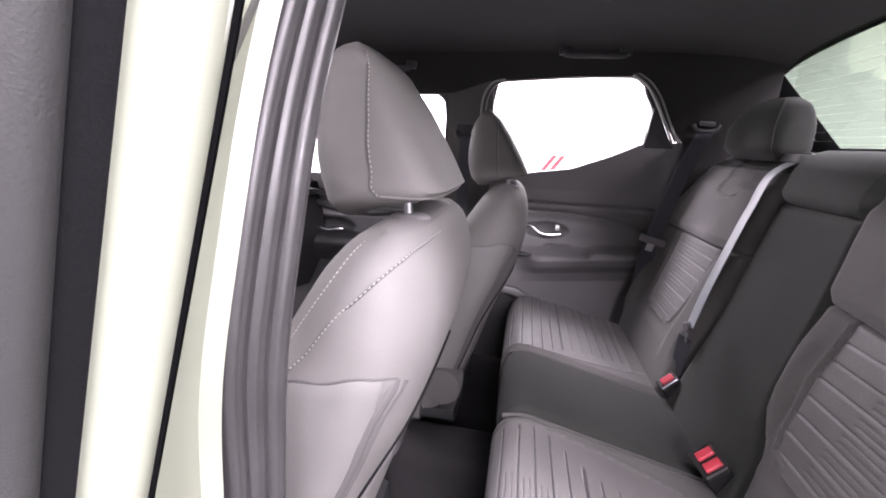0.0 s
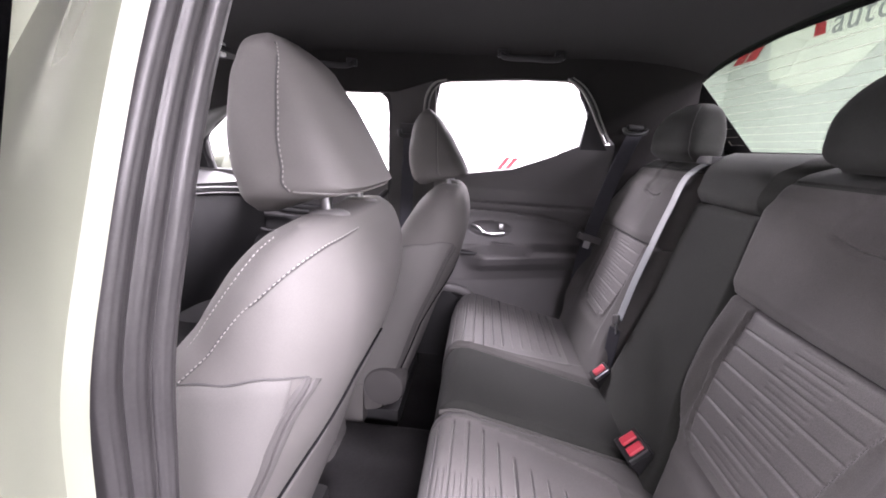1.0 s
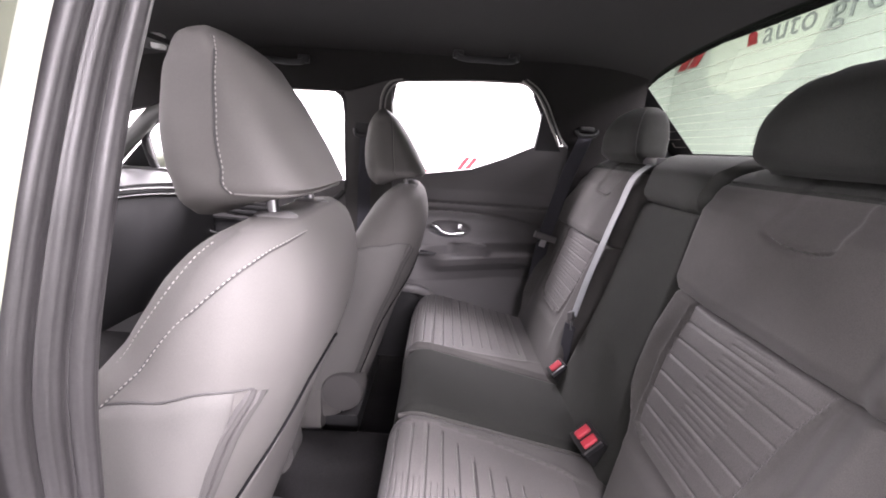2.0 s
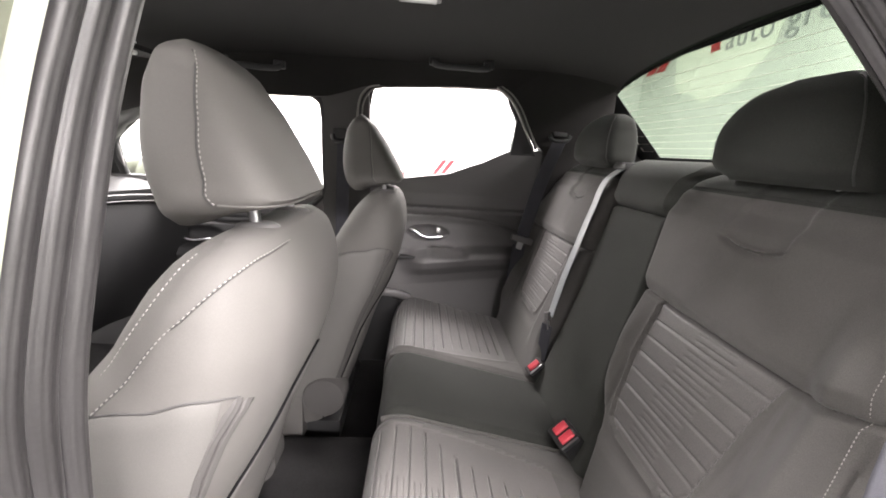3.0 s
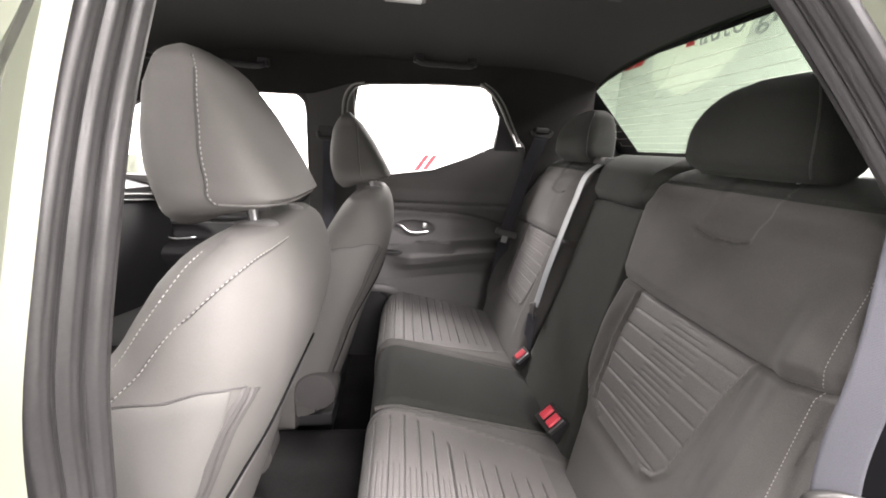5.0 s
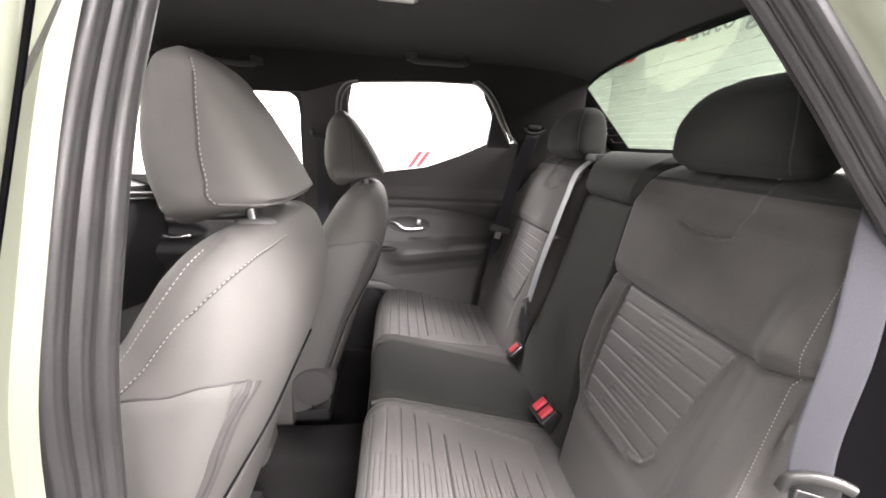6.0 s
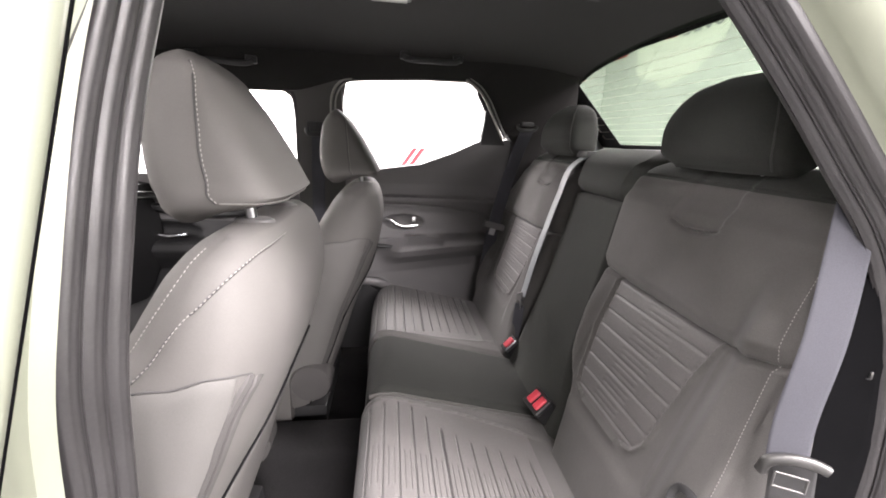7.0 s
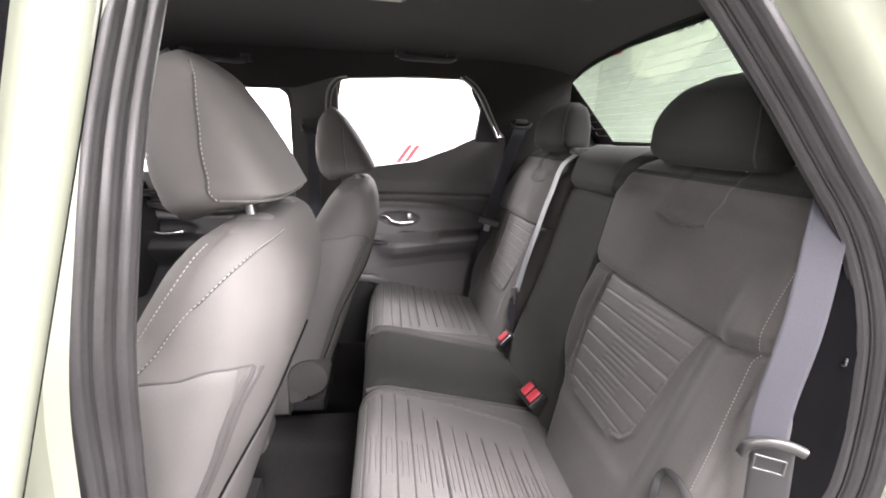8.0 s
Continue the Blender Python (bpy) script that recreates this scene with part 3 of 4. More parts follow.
band("trim_seal", 0, 150, lobes, RUBBER, "black ribbed rubber door seal round the opening", 0.016, "door seal")
JAMB_FRONT = [(0.016, -0.050), (0.026, -0.060), (0.020, -0.080), (0.006, -0.105), (-0.012, -0.135), (-0.030, -0.160), (-0.036, -0.178), (-0.020, -0.190)]
JAMB_REAR = [(0.033, -0.018), (0.039, -0.025), (0.043, -0.036), (0.049, -0.050), (0.066, -0.060), (0.090, -0.066), (0.110, -0.090), (0.24, -0.110)]


def jamb_front(i):
    """The jamb's outer lip leans back towards the foot of the pillar."""
    d = min(max(-0.41 * (OPEN_S[i][2] - 1.258), -0.06), 0.05) * (1 - min(max((i - 40) / 26, 0), 1))
    return [(a + d * w, b) for (a, b), w in zip(JAMB_FRONT, (0, 0, 0, 0.15, 0.45, 0.8, 1, 1))]


band("trim_jamb_front", 0, 70, jamb_front, PAINT, "sage green painted centre pillar jamb", 0.03, "door jamb")
band("trim_jamb_rear", 70, 150, lambda i: [(a * rear_share(i) + c * (1 - rear_share(i)), b * rear_share(i) + d * (1 - rear_share(i))) for (a, b), (c, d) in zip(JAMB_REAR, JAMB_FRONT)], PAINT, "sage green painted rear door jamb", 0.03, "door jamb")


def inner_trim(name, lo, hi, depth_in, mat, label):
    pts = OPEN_S[lo:hi]
    def f(u, k):
        i = int(round(k))
        n = outward(lo + i, OPEN_S)
        p = pts[i] + n * (0.012 + 0.10 * u) + np.array((0, 0.006 + depth_in * math.sin(math.pi * 0.5 * u), 0))
        return tuple(p)
    return tagged(slab(name, f, np.linspace(0, 1, 6), np.arange(len(pts)), (0, -0.02, 0), mat), label, "pillar trim", kind="structure")


inner_trim("trim_pillar_left", 0, 58, 0.02, PLASTIC_GREY, "dark grey centre pillar trim")
def quarter(u, z):
    """Inner quarter trim from the seal (u = 0) in to the side of the seat (u = 1)."""
    xo = lerp(z, [0.38, 0.62, 0.80, 0.90, 0.98, 1.05, 1.18, 1.26, 1.33, 1.45, 1.56], [0.42, 0.58, 0.70, 0.735, 0.737, 0.728, 0.702, 0.662, 0.612, 0.522, 0.44])
    xi = lerp(z, [0.38, 0.9, 1.04, 1.15, 1.25, 1.45, 1.56], [0.60, 0.655, 0.662, 0.685, 0.74, 0.80, 0.82])
    return (xo + (xi - xo) * u, -side_y(z) + 0.004 + (side_y(z) - 0.640 if z < 1.15 else 0.02) * u, z)


tagged(slab("wall_rear_left", quarter, np.linspace(0, 1, 10), np.linspace(0.38, 1.57, 40), (0.02, 0.006, 0), TRIM_DARK), "black inner quarter trim beside the seat", "pillar trim", kind="structure")
tagged(slab("wall_cab_left", lambda x, z: (x, -side_y(z) + 0.03, z), np.linspace(0.74, 1.14, 8), np.linspace(0.38, 1.57, 20), (0, -0.02, 0), TRIM_DARK), "black cab side panel behind the seat", "pillar trim", kind="structure")

# ---- open rear door on the near side, hinged on the centre pillar ----
open_door = thing("door_3", "open rear door with black window frame and green painted edge", "car door", kind="structure")


def door_edge(z, du, dn):
    """du: along the open door away from the hinge; dn: towards its inner face."""
    return (0.0765 + 0.31 * (z - 1.30) + dn + 0.10 * du, -0.855 - du, z)


def upright(name, prof, z0, z1, mat, n=14):
    return loft(name, [[door_edge(z, a, b) for a, b in prof] for z in np.linspace(z0, z1, n)], mat, open_door)


upright("edge_flange", [(0.0, -0.027), (0.002, -0.0235), (0.0032, -0.0185), (0.0030, -0.013), (0.0010, -0.0090), (-0.0040, -0.0062), (-0.0090, -0.0066), (-0.0130, -0.0097), (-0.0170, -0.015), (-0.02, -0.03), (-0.05, -0.062), (-0.02, -0.07), (-0.004, -0.034)], 0.45, 1.52, PAINT, 28)
# solid black strips stand in for the shade in the gaps beside the flange
upright("door_gap_shade", [(-0.0150, -0.0125), (-0.0160, -0.0096), (-0.0220, -0.0128), (-0.030, -0.0205), (-0.052, -0.040), (-0.060, -0.052), (-0.018, -0.034)], 0.46, 1.52, TRIM_DARK)
upright("post_gap_shade", [(-0.003, -0.026), (-0.002, -0.0300), (0.002, -0.036), (0.003, -0.0405), (-0.006, -0.060), (-0.03, -0.060)], 0.46, 1.52, TRIM_DARK)
upright("window_post", [(0.000, -0.041), (0.005, -0.0395), (0.011, -0.041), (0.015, -0.046), (0.018, -0.052), (0.024, -0.056), (0.030, -0.066), (0.030, -0.090), (-0.004, -0.090)], 0.90, 1.52, PLASTIC)
slab("inner_panel", lambda u, z: door_edge(z, 0.034 + u, -0.115 + 0.05 * math.sin(math.pi * min(max((z - 0.45) / 0.6, 0), 1)) ** 0.5), np.linspace(0, 0.78, 20), np.linspace(0.45, 1.08, 20), (-0.08, 0, 0), PLASTIC_GREY, open_door)
slab("pane", lambda u, z: door_edge(z, 0.03 + u, -0.075), np.linspace(0, 0.62, 4), np.linspace(1.0, 1.5, 4), (-0.004, 0, 0), GLASS_CLEAR, open_door).visible_shadow = False


# ---- front seats ----
def seat_ring(z, th):
    """A point of the front seat's backrest: height z, angle th from the rear (0) over the outer side (90) to the front (180). The seat's own frame."""
    zs = [0.50, 0.67, 0.84, 0.95, 1.02, 1.10, 1.138, 1.162, 1.177]
    xb = soft(z, zs, [-0.120, -0.062, -0.008, 0.038, 0.058, 0.064, 0.056, 0.046, 0.034])
    xf = soft(z, zs, [-0.33, -0.27, -0.210, -0.170, -0.145, -0.101, -0.075, -0.050, -0.024])
    hw = soft(z, [0.50, 0.60, 0.75, 0.90, 1.00, 1.05, 1.10, 1.138, 1.162, 1.177], [0.225, 0.245, 0.250, 0.252, 0.250, 0.245, 0.234, 0.217, 0.192, 0.150])
    c, s = math.cos(th), math.sin(th)
    pw = 2 / 3.7
    x = math.copysign(abs(c) ** pw, c)
    y = math.copysign(abs(s) ** pw, s)
    cx, d = (xb + xf) / 2, (xb - xf) / 2
    fwd = 0.055 * min(max((1.06 - z) / 0.12, 0), 1) * max(0, abs(y) - 0.55) / 0.45 if x < 0 else 0.02 * max(0, abs(y) - 0.6)
    taper = 1 - 0.12 * max(0, -x) * min(max((z - 1.0) / 0.06, 0), 1)
    return Vector((cx + d * x - fwd, -hw * y * taper, z))


def along(pairs, n):
    """n (z, x) pairs, evenly, through the given ones from the top down."""
    zs = [p[0] for p in pairs][::-1]
    xs = [p[1] for p in pairs][::-1]
    return [(z, lerp(z, zs, xs)) for z in np.linspace(zs[-1], zs[0], n)]


def on_surface(fn, pairs, n, s=1):
    """n points of a smooth line through the places of (z, degrees) pairs on the surface fn(z, angle)."""
    return [Vector(p) for p in smooth_curve([fn(z, s * math.radians(a)) for z, a in pairs], n)]


def ring_at(fn, z, x, s):
    """The point of a ring at height z whose x is nearest to the one given, on the side s."""
    a = min((abs(fn(z, s * q).x - x), q) for q in np.linspace(0.25, 2.9, 260))[1]
    return fn(z, s * a)


LEVEL_A, LEVEL_Z = [44, 55, 67, 82, 92, 105, 130], [1.028, 1.036, 1.041, 1.0415, 1.031, 1.018, 1.0]


def front_seat(at, sewn=True):
    seat = thing("front_seat", "grey leatherette front seat with pale contrast stitching", "car seat", at, group="front seats")
    zs = list(np.linspace(0.50, 1.15, 56)) + [1.158, 1.165, 1.171, 1.175, 1.177]
    n = 84
    rings = [[seat_ring(z, 2 * math.pi * i / n) for i in range(n)] for z in zs]
    last = rings[-1]
    mid = sum(last, Vector()) / n
    rings.append([mid + (p - mid) * 0.6 + Vector((0, 0, 0.003)) for p in last])
    rings.append([mid + (p - mid) * 0.1 + Vector((0, 0, 0.004)) for p in last])
    back = loft("backrest", rings, LEATHER, seat)
    for s in (1, -1):
        cross = on_surface(seat_ring, [(1.1638, 14), (1.1635, 22.5), (1.1614, 33.8), (1.1587, 47.5), (1.1533, 59.8), (1.1463, 70.5), (1.1376, 78.8), (1.1279, 84.5), (1.1166, 88.2), (1.1036, 90.7), (1.0885, 92.6), (1.0724, 94.5), (1.0562, 95.7), (1.0416, 96.4), (1.0, 99), (0.95, 101)], 80, s)
        if s > 0 and sewn:
            stitches("stitching", [p + Vector((0.0034, -0.0022 * s, 0.0036)) for p in cross], back)
            swept("seam", cross, ring(0.0013, 0.0013, 6), SEAM, back)
        rim = on_surface(seat_ring, [(1.1657, 105), (1.156, 103), (1.1414, 103), (1.1247, 104), (1.1047, 108), (1.0842, 111), (1.0621, 114.5), (1.0, 118), (0.93, 120)], 80, s)
        if sewn:
            stitches("stitching", [p + Vector((0.0008, -0.0010 * s, 0.0008)) for p in rim], back)
    for s in (1, -1):
        level = [seat_ring(soft(a, LEVEL_A, LEVEL_Z), s * math.radians(a)) for a in np.linspace(50, 130, 80)]
        swept("seam", level, ring(0.0011, 0.0011, 6), SEAM, back)

    # smooth lower side panels under the level seams
    for s in (1, -1):
        def side(u, k, s=s):
            a = 60 + 74 * u
            z = 0.56 + (soft(a, LEVEL_A, LEVEL_Z) - 0.562) * k
            p = seat_ring(z, s * math.radians(a))
            return (p.x, p.y - s * (0.001 + 0.0025 * bump01(k, -1, 1.0, 0.010)), p.z)
        slab("side_panel", side, np.linspace(0, 1, 30), np.linspace(0, 1, 60), (0, 0.004 * s, 0), SIDE_VINYL, seat, "paler smooth vinyl side panel")

    # hemmed strip down the rear corners, with a groove along its middle
    for s in (1, -1):
        def hem(u, k, s=s):
            z = 1.036 - 0.476 * k - 0.016 * u
            a0 = lerp(z, [0.56, 0.93, 0.957, 0.993, 1.021, 1.036], [64, 65, 66, 64, 58, 52])
            a1 = lerp(z, [0.56, 0.92, 0.947, 0.985, 1.009, 1.024], [52, 53, 53, 51, 45, 38])
            p = seat_ring(z, s * math.radians(a0 + (a1 - a0) * u))
            h = 0.0042 * bump01(u, -0.02, 1.02, 0.16) * bump01(k, 0.0, 2, 0.012) - 0.0030 * notch(u, 0.52, 0.07) - 0.0008 * notch(u, 0.22, 0.05)
            return (p.x + 0.7 * h, p.y - 0.7 * s * h, p.z)
        slab("pocket_hem", hem, np.linspace(0, 1, 26), np.linspace(0, 1, 60), (-0.004, 0.003 * s, 0), STRAP_GREY, seat, "darker hemmed strip with a sewn groove")
    # hard lower shell of the back
    def shell(u, t):
        z = 0.50 + 0.455 * t
        p = seat_ring(z, math.radians(u * lerp(z, [0.50, 0.80, 0.90, 0.955], [54, 44, 26, 4])))
        r = bump01(u, -1, 1, 0.12) * bump01(t, -0.2, 1, 0.04)
        return (p.x - 0.002 + 0.0055 * r, p.y, z)
    slab("back_shell", shell, np.linspace(-1, 1, 40), np.linspace(0, 1, 40), (-0.004, 0, 0), LEATHER, seat, "grey lower back shell")
    # black cord round the shell, drawn for the shade in its groove
    edge = [seat_ring(0.50 + 0.455 * t, math.radians(q * (lerp(0.50 + 0.455 * t, [0.50, 0.80, 0.90, 0.955], [54, 44, 26, 4]) + 1.2))) + Vector((0.001, 0, 0)) for q, ts in ((-1, np.linspace(0, 1, 30)), (1, np.linspace(1, 0, 30))) for t in ts]
    swept("shell_gap_shade", edge, ring(0.0030, 0.0022, 6), TRIM_DARK, seat)
    # plastic side cover and recliner
    for s in (1, -1):
        if s < 0:
            slab("side_cover", lambda u, t, s=s: tuple(seat_ring(0.46 + 0.40 * t * (1 - 0.35 * u) + 0.0, s * math.radians(40 + 70 * u)) + Vector((0.0, -0.006 * s, 0))), np.linspace(0, 1, 14), np.linspace(0.1, 1, 16), (0, 0.012 * s, 0), PLASTIC, seat)
        cover = [[Vector((-0.138 + 0.060 * math.cos(a) * k, -s * (0.238 + w), 0.604 + 0.060 * math.sin(a) * k)) for a in np.linspace(0, 2 * math.pi, 25)[:-1]] for k, w in ((1.0, -0.05), (1.0, 0.012), (0.93, 0.022), (0.5, 0.027), (0.05, 0.028))]
        loft("recliner_cover", cover, STRAP_GREY, seat)

    # cushion
    def cushion(x, y):
        r = bump01(x, -0.66, -0.20, 0.08) * bump01(y, -0.25, 0.25, 0.06)
        return (x, y, 0.60 + 0.08 * r + 0.03 * max(0, (-0.3 - x)) + 0.03 * max(0, abs(y) - 0.17) / 0.08 * r)
    slab("cushion", cushion, np.linspace(-0.66, -0.20, 30), np.linspace(-0.25, 0.25, 30), (0, 0, -0.14), LEATHER, seat)
    part("seat_base", box_bm(-0.33, 0, 0.455, 0.46, 0.40, 0.07, 0.02), PLASTIC, seat)

    # headrest
    def hr(z, th):
        xb = lerp(z, [1.178, 1.19, 1.20, 1.206, 1.215, 1.26, 1.32, 1.366, 1.382, 1.390], [-0.062, -0.035, 0.010, 0.040, 0.054, 0.030, -0.006, -0.040, -0.058, -0.070])
        xf = soft(z, [1.178, 1.19, 1.22, 1.26, 1.31, 1.36, 1.382, 1.390], [-0.092, -0.108, -0.123, -0.128, -0.124, -0.110, -0.092, -0.082])
        hw = soft(z, [1.178, 1.20, 1.24, 1.30, 1.35, 1.382, 1.390], [0.090, 0.118, 0.126, 0.120, 0.106, 0.084, 0.06])
        c, s = math.cos(th), math.sin(th)
        pw = 2 / 4.2 if c > 0 else 2 / 2.9
        x, y = math.copysign(abs(c) ** pw, c), math.copysign(abs(s) ** pw, s)
        cx, d = (xb + xf) / 2, (xb - xf) / 2
        return Vector((cx + d * x, -hw * y, z))
    hz = [1.178, 1.181, 1.186] + list(np.linspace(1.19, 1.376, 44)) + [1.381, 1.385, 1.388, 1.390]
    hr_rings = [[hr(z, 2 * math.pi * i / 72) for i in range(72)] for z in hz]
    for rr, dz in ((0, -0.002), (-1, 0.003)):
        base = hr_rings[rr]
        mid = sum(base, Vector()) / 72
        inner = [mid + (p - mid) * 0.4 + Vector((0, 0, dz)) for p in base]
        hr_rings.insert(0, inner) if rr == 0 else hr_rings.append(inner)
    head = loft("headrest", hr_rings, LEATHER, seat)
    for s in (1, -1):
        line = [ring_at(hr, z, x, s) for z, x in along([(1.374 if s > 0 else 1.335, -0.054), (1.352, -0.0445), (1.33, -0.0415), (1.30, -0.038), (1.261, -0.036), (1.223, -0.030), (1.209, -0.026)], 60)]
        line = [Vector(p) for p in smooth_curve(line[::7] + [line[-1]], 70)]
        swept("seam", line, ring(0.0014, 0.0014, 6), SEAM, head)
        stitches("stitching", [p + Vector((0.0030, -0.0016 * s, 0)) for p in line], head)
        front = [ring_at(hr, z, x, s) for z, x in along([(1.366, -0.084), (1.323, -0.091), (1.285, -0.097), (1.236, -0.103), (1.208, -0.097), (1.192, -0.082)], 50)]
        front = [Vector(p) for p in smooth_curve(front[::7] + [front[-1]], 60)]
        stitches("stitching", [p + Vector((-0.0008, -0.0024 * s, 0)) for p in front], head)
    low = [hr(1.209, math.radians(a)) for a in np.linspace(-88, 88, 50)]
    swept("seam", [p + Vector((0.001, 0, 0)) for p in low], ring(0.0018, 0.0018, 6), LEATHER, head)
    for y in (-0.07, 0.07):
        post = [[Vector((0.007 * math.cos(a) + dx, y + 0.007 * math.sin(a), z)) for a in np.linspace(0, 2 * math.pi, 17)[:-1]] for z, dx in ((1.15, 0.004), (1.215, -0.004))]
        loft("headrest_post", post, STEEL, seat, "polished steel post")
        col = [[Vector((0.003 + 0.026 * k * math.cos(a), y + 0.019 * k * math.sin(a), z)) for a in np.linspace(0, 2 * math.pi, 25)[:-1]] for z, k in ((1.150, 1.15), (1.172, 1.1), (1.180, 1.0), (1.183, 0.8), (1.184, 0.3))]
        loft("post_guide", col, PLASTIC_GREY, seat)
    return seat


driver = front_seat((0.0, -0.36, 0.0))
passenger = front_seat((0.10, 0.36, -0.02), False)


# ---- rear seats ----
def back_x(z):
    return 0.545 + 0.345 * (z - 0.68)


def inner_edge(s, z):
    """Distance of a rear backrest's inner edge from the middle of the cab; the split lies off centre."""
    if s < 0:
        return lerp(z, [0.66, 0.75, 0.80, 0.85, 0.89, 0.94, 1.04, 1.15, 1.22, 1.262, 1.28], [0.272, 0.246, 0.216, 0.190, 0.178, 0.167, 0.152, 0.122, 0.106, 0.118, 0.145])
    return lerp(z, [0.66, 0.85, 1.00, 1.15, 1.22, 1.262, 1.28], [0.100, 0.104, 0.128, 0.146, 0.152, 0.162, 0.185])


OUTER_Z, OUTER_Y = [0.60, 1.05, 1.20, 1.25, 1.28], [0.672, 0.648, 0.615, 0.596, 0.568]
FAR_Y = [0.600, 0.632, 0.620, 0.600, 0.575]
SEW_Z, SEW_Y = [0.75, 0.917, 1.045, 1.065, 1.10, 1.16, 1.24], [0.650, 0.638, 0.626, 0.627, 0.621, 0.607, 0.584]


def rear_seat(s):
    """s: -1 for the near seat, 1 for the far one."""
    seat = thing("bench_seat", "charcoal cloth rear seat with ribbed inserts", "car seat", (0.5, 0.385 * s, 0.40), group="rear seats")
    base = np.array((0.5, 0.385 * s, 0.40))

    # y runs from the inner edge (0) to the outer edge (1)
    def seam_at(y):
        return lerp(y, [0.10, 0.155, 0.283, 0.457, 0.53, 0.56, 0.60, 0.66], [1.045, 1.041, 1.033, 1.030, 1.030, 1.035, 1.046, 1.060])

    def outer_edge(z):
        return lerp(z, OUTER_Z, OUTER_Y if s < 0 else FAR_Y)

    def insert_depth(y, z):
        """Distance inside the border of the ribbed insert, and of the plain frame round it."""
        li = lerp(z, [0.80, 0.84, 0.93, 1.03], [0.272, 0.258, 0.240, 0.240])
        ri = lerp(z, [0.80, 0.83, 0.97, 1.03], [0.462, 0.482, 0.499, 0.516])
        u = (2 * y - li - ri) / (ri - li)
        d = min(y - li, ri - y, z - 0.797 - 0.040 * max(0, abs(u) - 0.45) ** 2, seam_at(y) + 0.02 - z)
        u2 = (y - 0.38) / 0.148
        d2 = min(y - 0.232, 0.527 - y, z - 0.764 - 0.05 * max(0, abs(u2) - 0.55) ** 2)
        return d, d2

    def back(v, z):
        inner, outer = inner_edge(s, z), outer_edge(z)
        y = inner + (outer - inner) * v
        x = back_x(z)
        x += 0.05 * max(0, (z - 1.225) / 0.055) ** 2
        edge = min((y - inner), (outer - y))
        r = min(edge / 0.034, 1)
        x += 0.070 * (1 - math.sqrt(max(0, 1 - (1 - r) ** 2)))
        # bolsters
        x -= 0.026 * bump01(y, 0.535, 0.70, 0.05) * bump01(z, 0.66, 1.20, 0.12)
        x -= 0.012 * bump01(y, 0.12, 0.235, 0.035) * bump01(z, 0.70, 1.05, 0.1)
        # upper pad swells over the seam, with a soft hollow down its middle
        seam_z = seam_at(y)
        x -= 0.012 * bump01(z, seam_z, 1.22, 0.03)
        x += 0.009 * math.exp(-((y - 0.375) / 0.055) ** 2) * bump01(z, seam_z, 1.25, 0.06)
        x += 0.010 * notch(z, seam_z, 0.005)
        # pressed mark under the head restraint
        mark_z = 1.164 + 0.010 * ((y - 0.365) / 0.055) ** 2
        x += 0.006 * bump01(y, 0.298, 0.428, 0.014) * bump01(z, mark_z, 1.36, 0.010)
        x += 0.009 * notch(z, mark_z, 0.0040) * bump01(y, 0.292, 0.430, 0.02)
        x += 0.006 * notch(z, 1.244, 0.004)
        # ribbed insert inside its frame
        if z < seam_z:
            d, d2 = insert_depth(y, z)
            x += 0.0055 * min(max(d2 / 0.007, 0), 1) + 0.0025 * notch(d2, 0.0, 0.004)
            x -= 0.0046 * notch(d, -0.0055, 0.0058)
            x += 0.0016 * notch(d, 0.001, 0.0022)
            if d > 0.001:
                inside = min((d - 0.001) / 0.005, 1)
                for k in range(7):
                    x += 0.0023 * inside * notch(z, 0.8115 + 0.0315 * k, 0.0024)
                    x += 0.0011 * inside * bump01(y, 0.325 + 0.004 * k, 0.405 + 0.006 * k, 0.006) * (notch(z, 0.8220 + 0.0315 * k, 0.0018) + notch(z, 0.8325 + 0.0315 * k, 0.0018))
        x += 0.004 * notch(y, lerp(z, SEW_Z, SEW_Y), 0.003)
        return tuple(np.array((x, s * y, z)) - base)

    def in_insert(v, z):
        inner, outer = inner_edge(s, z), outer_edge(z)
        y = inner + (outer - inner) * v
        return z < seam_at(y) and insert_depth(y, z)[0] > 0
    slab("backrest", back, np.linspace(0, 1, 150), np.concatenate([np.linspace(0.61, 0.80, 24), np.linspace(0.803, 1.045, 150), np.linspace(1.047, 1.225, 100), np.linspace(1.23, 1.28, 14)]), (0.075, 0, 0.0), CLOTH, seat, second=[(INSERT, in_insert), (CLOTH_DARK, lambda v, z: z > 1.242)])
    line = []
    for z in np.linspace(0.74, 1.225, 60) if s < 0 else ():
        inner, outer = inner_edge(s, z), outer_edge(z)
        p = back((lerp(z, SEW_Z, SEW_Y) - 0.006 - inner) / (outer - inner), z)
        line.append(np.array(p) + (-0.001, 0, 0))
    if s < 0:
        stitches("stitching", line, seat, size=0.0005, gap=0.0050)
    hem = []
    for z in np.linspace(1.012, 0.85, 40):
        inner, outer = inner_edge(s, z), outer_edge(z)
        hem.append(np.array(back((lerp(z, [0.80, 0.83, 0.97, 1.03], [0.462, 0.482, 0.499, 0.516]) + 0.0005 - inner) / (outer - inner), z)) + (-0.0006, 0, 0))
    stitches("stitching", hem, seat, size=0.0004, gap=0.0045, thread=SEAM)

    # cushion: from its front edge back to the crease, sloping down
    inner = 0.170 if s < 0 else 0.100
    outer = 0.655 if s < 0 else 0.575

    def ridge_y(x):
        return inner + lerp(x, [0.13, 0.2, 0.337, 0.476, 0.54], [0.040, 0.030, 0.046, 0.076, 0.11])

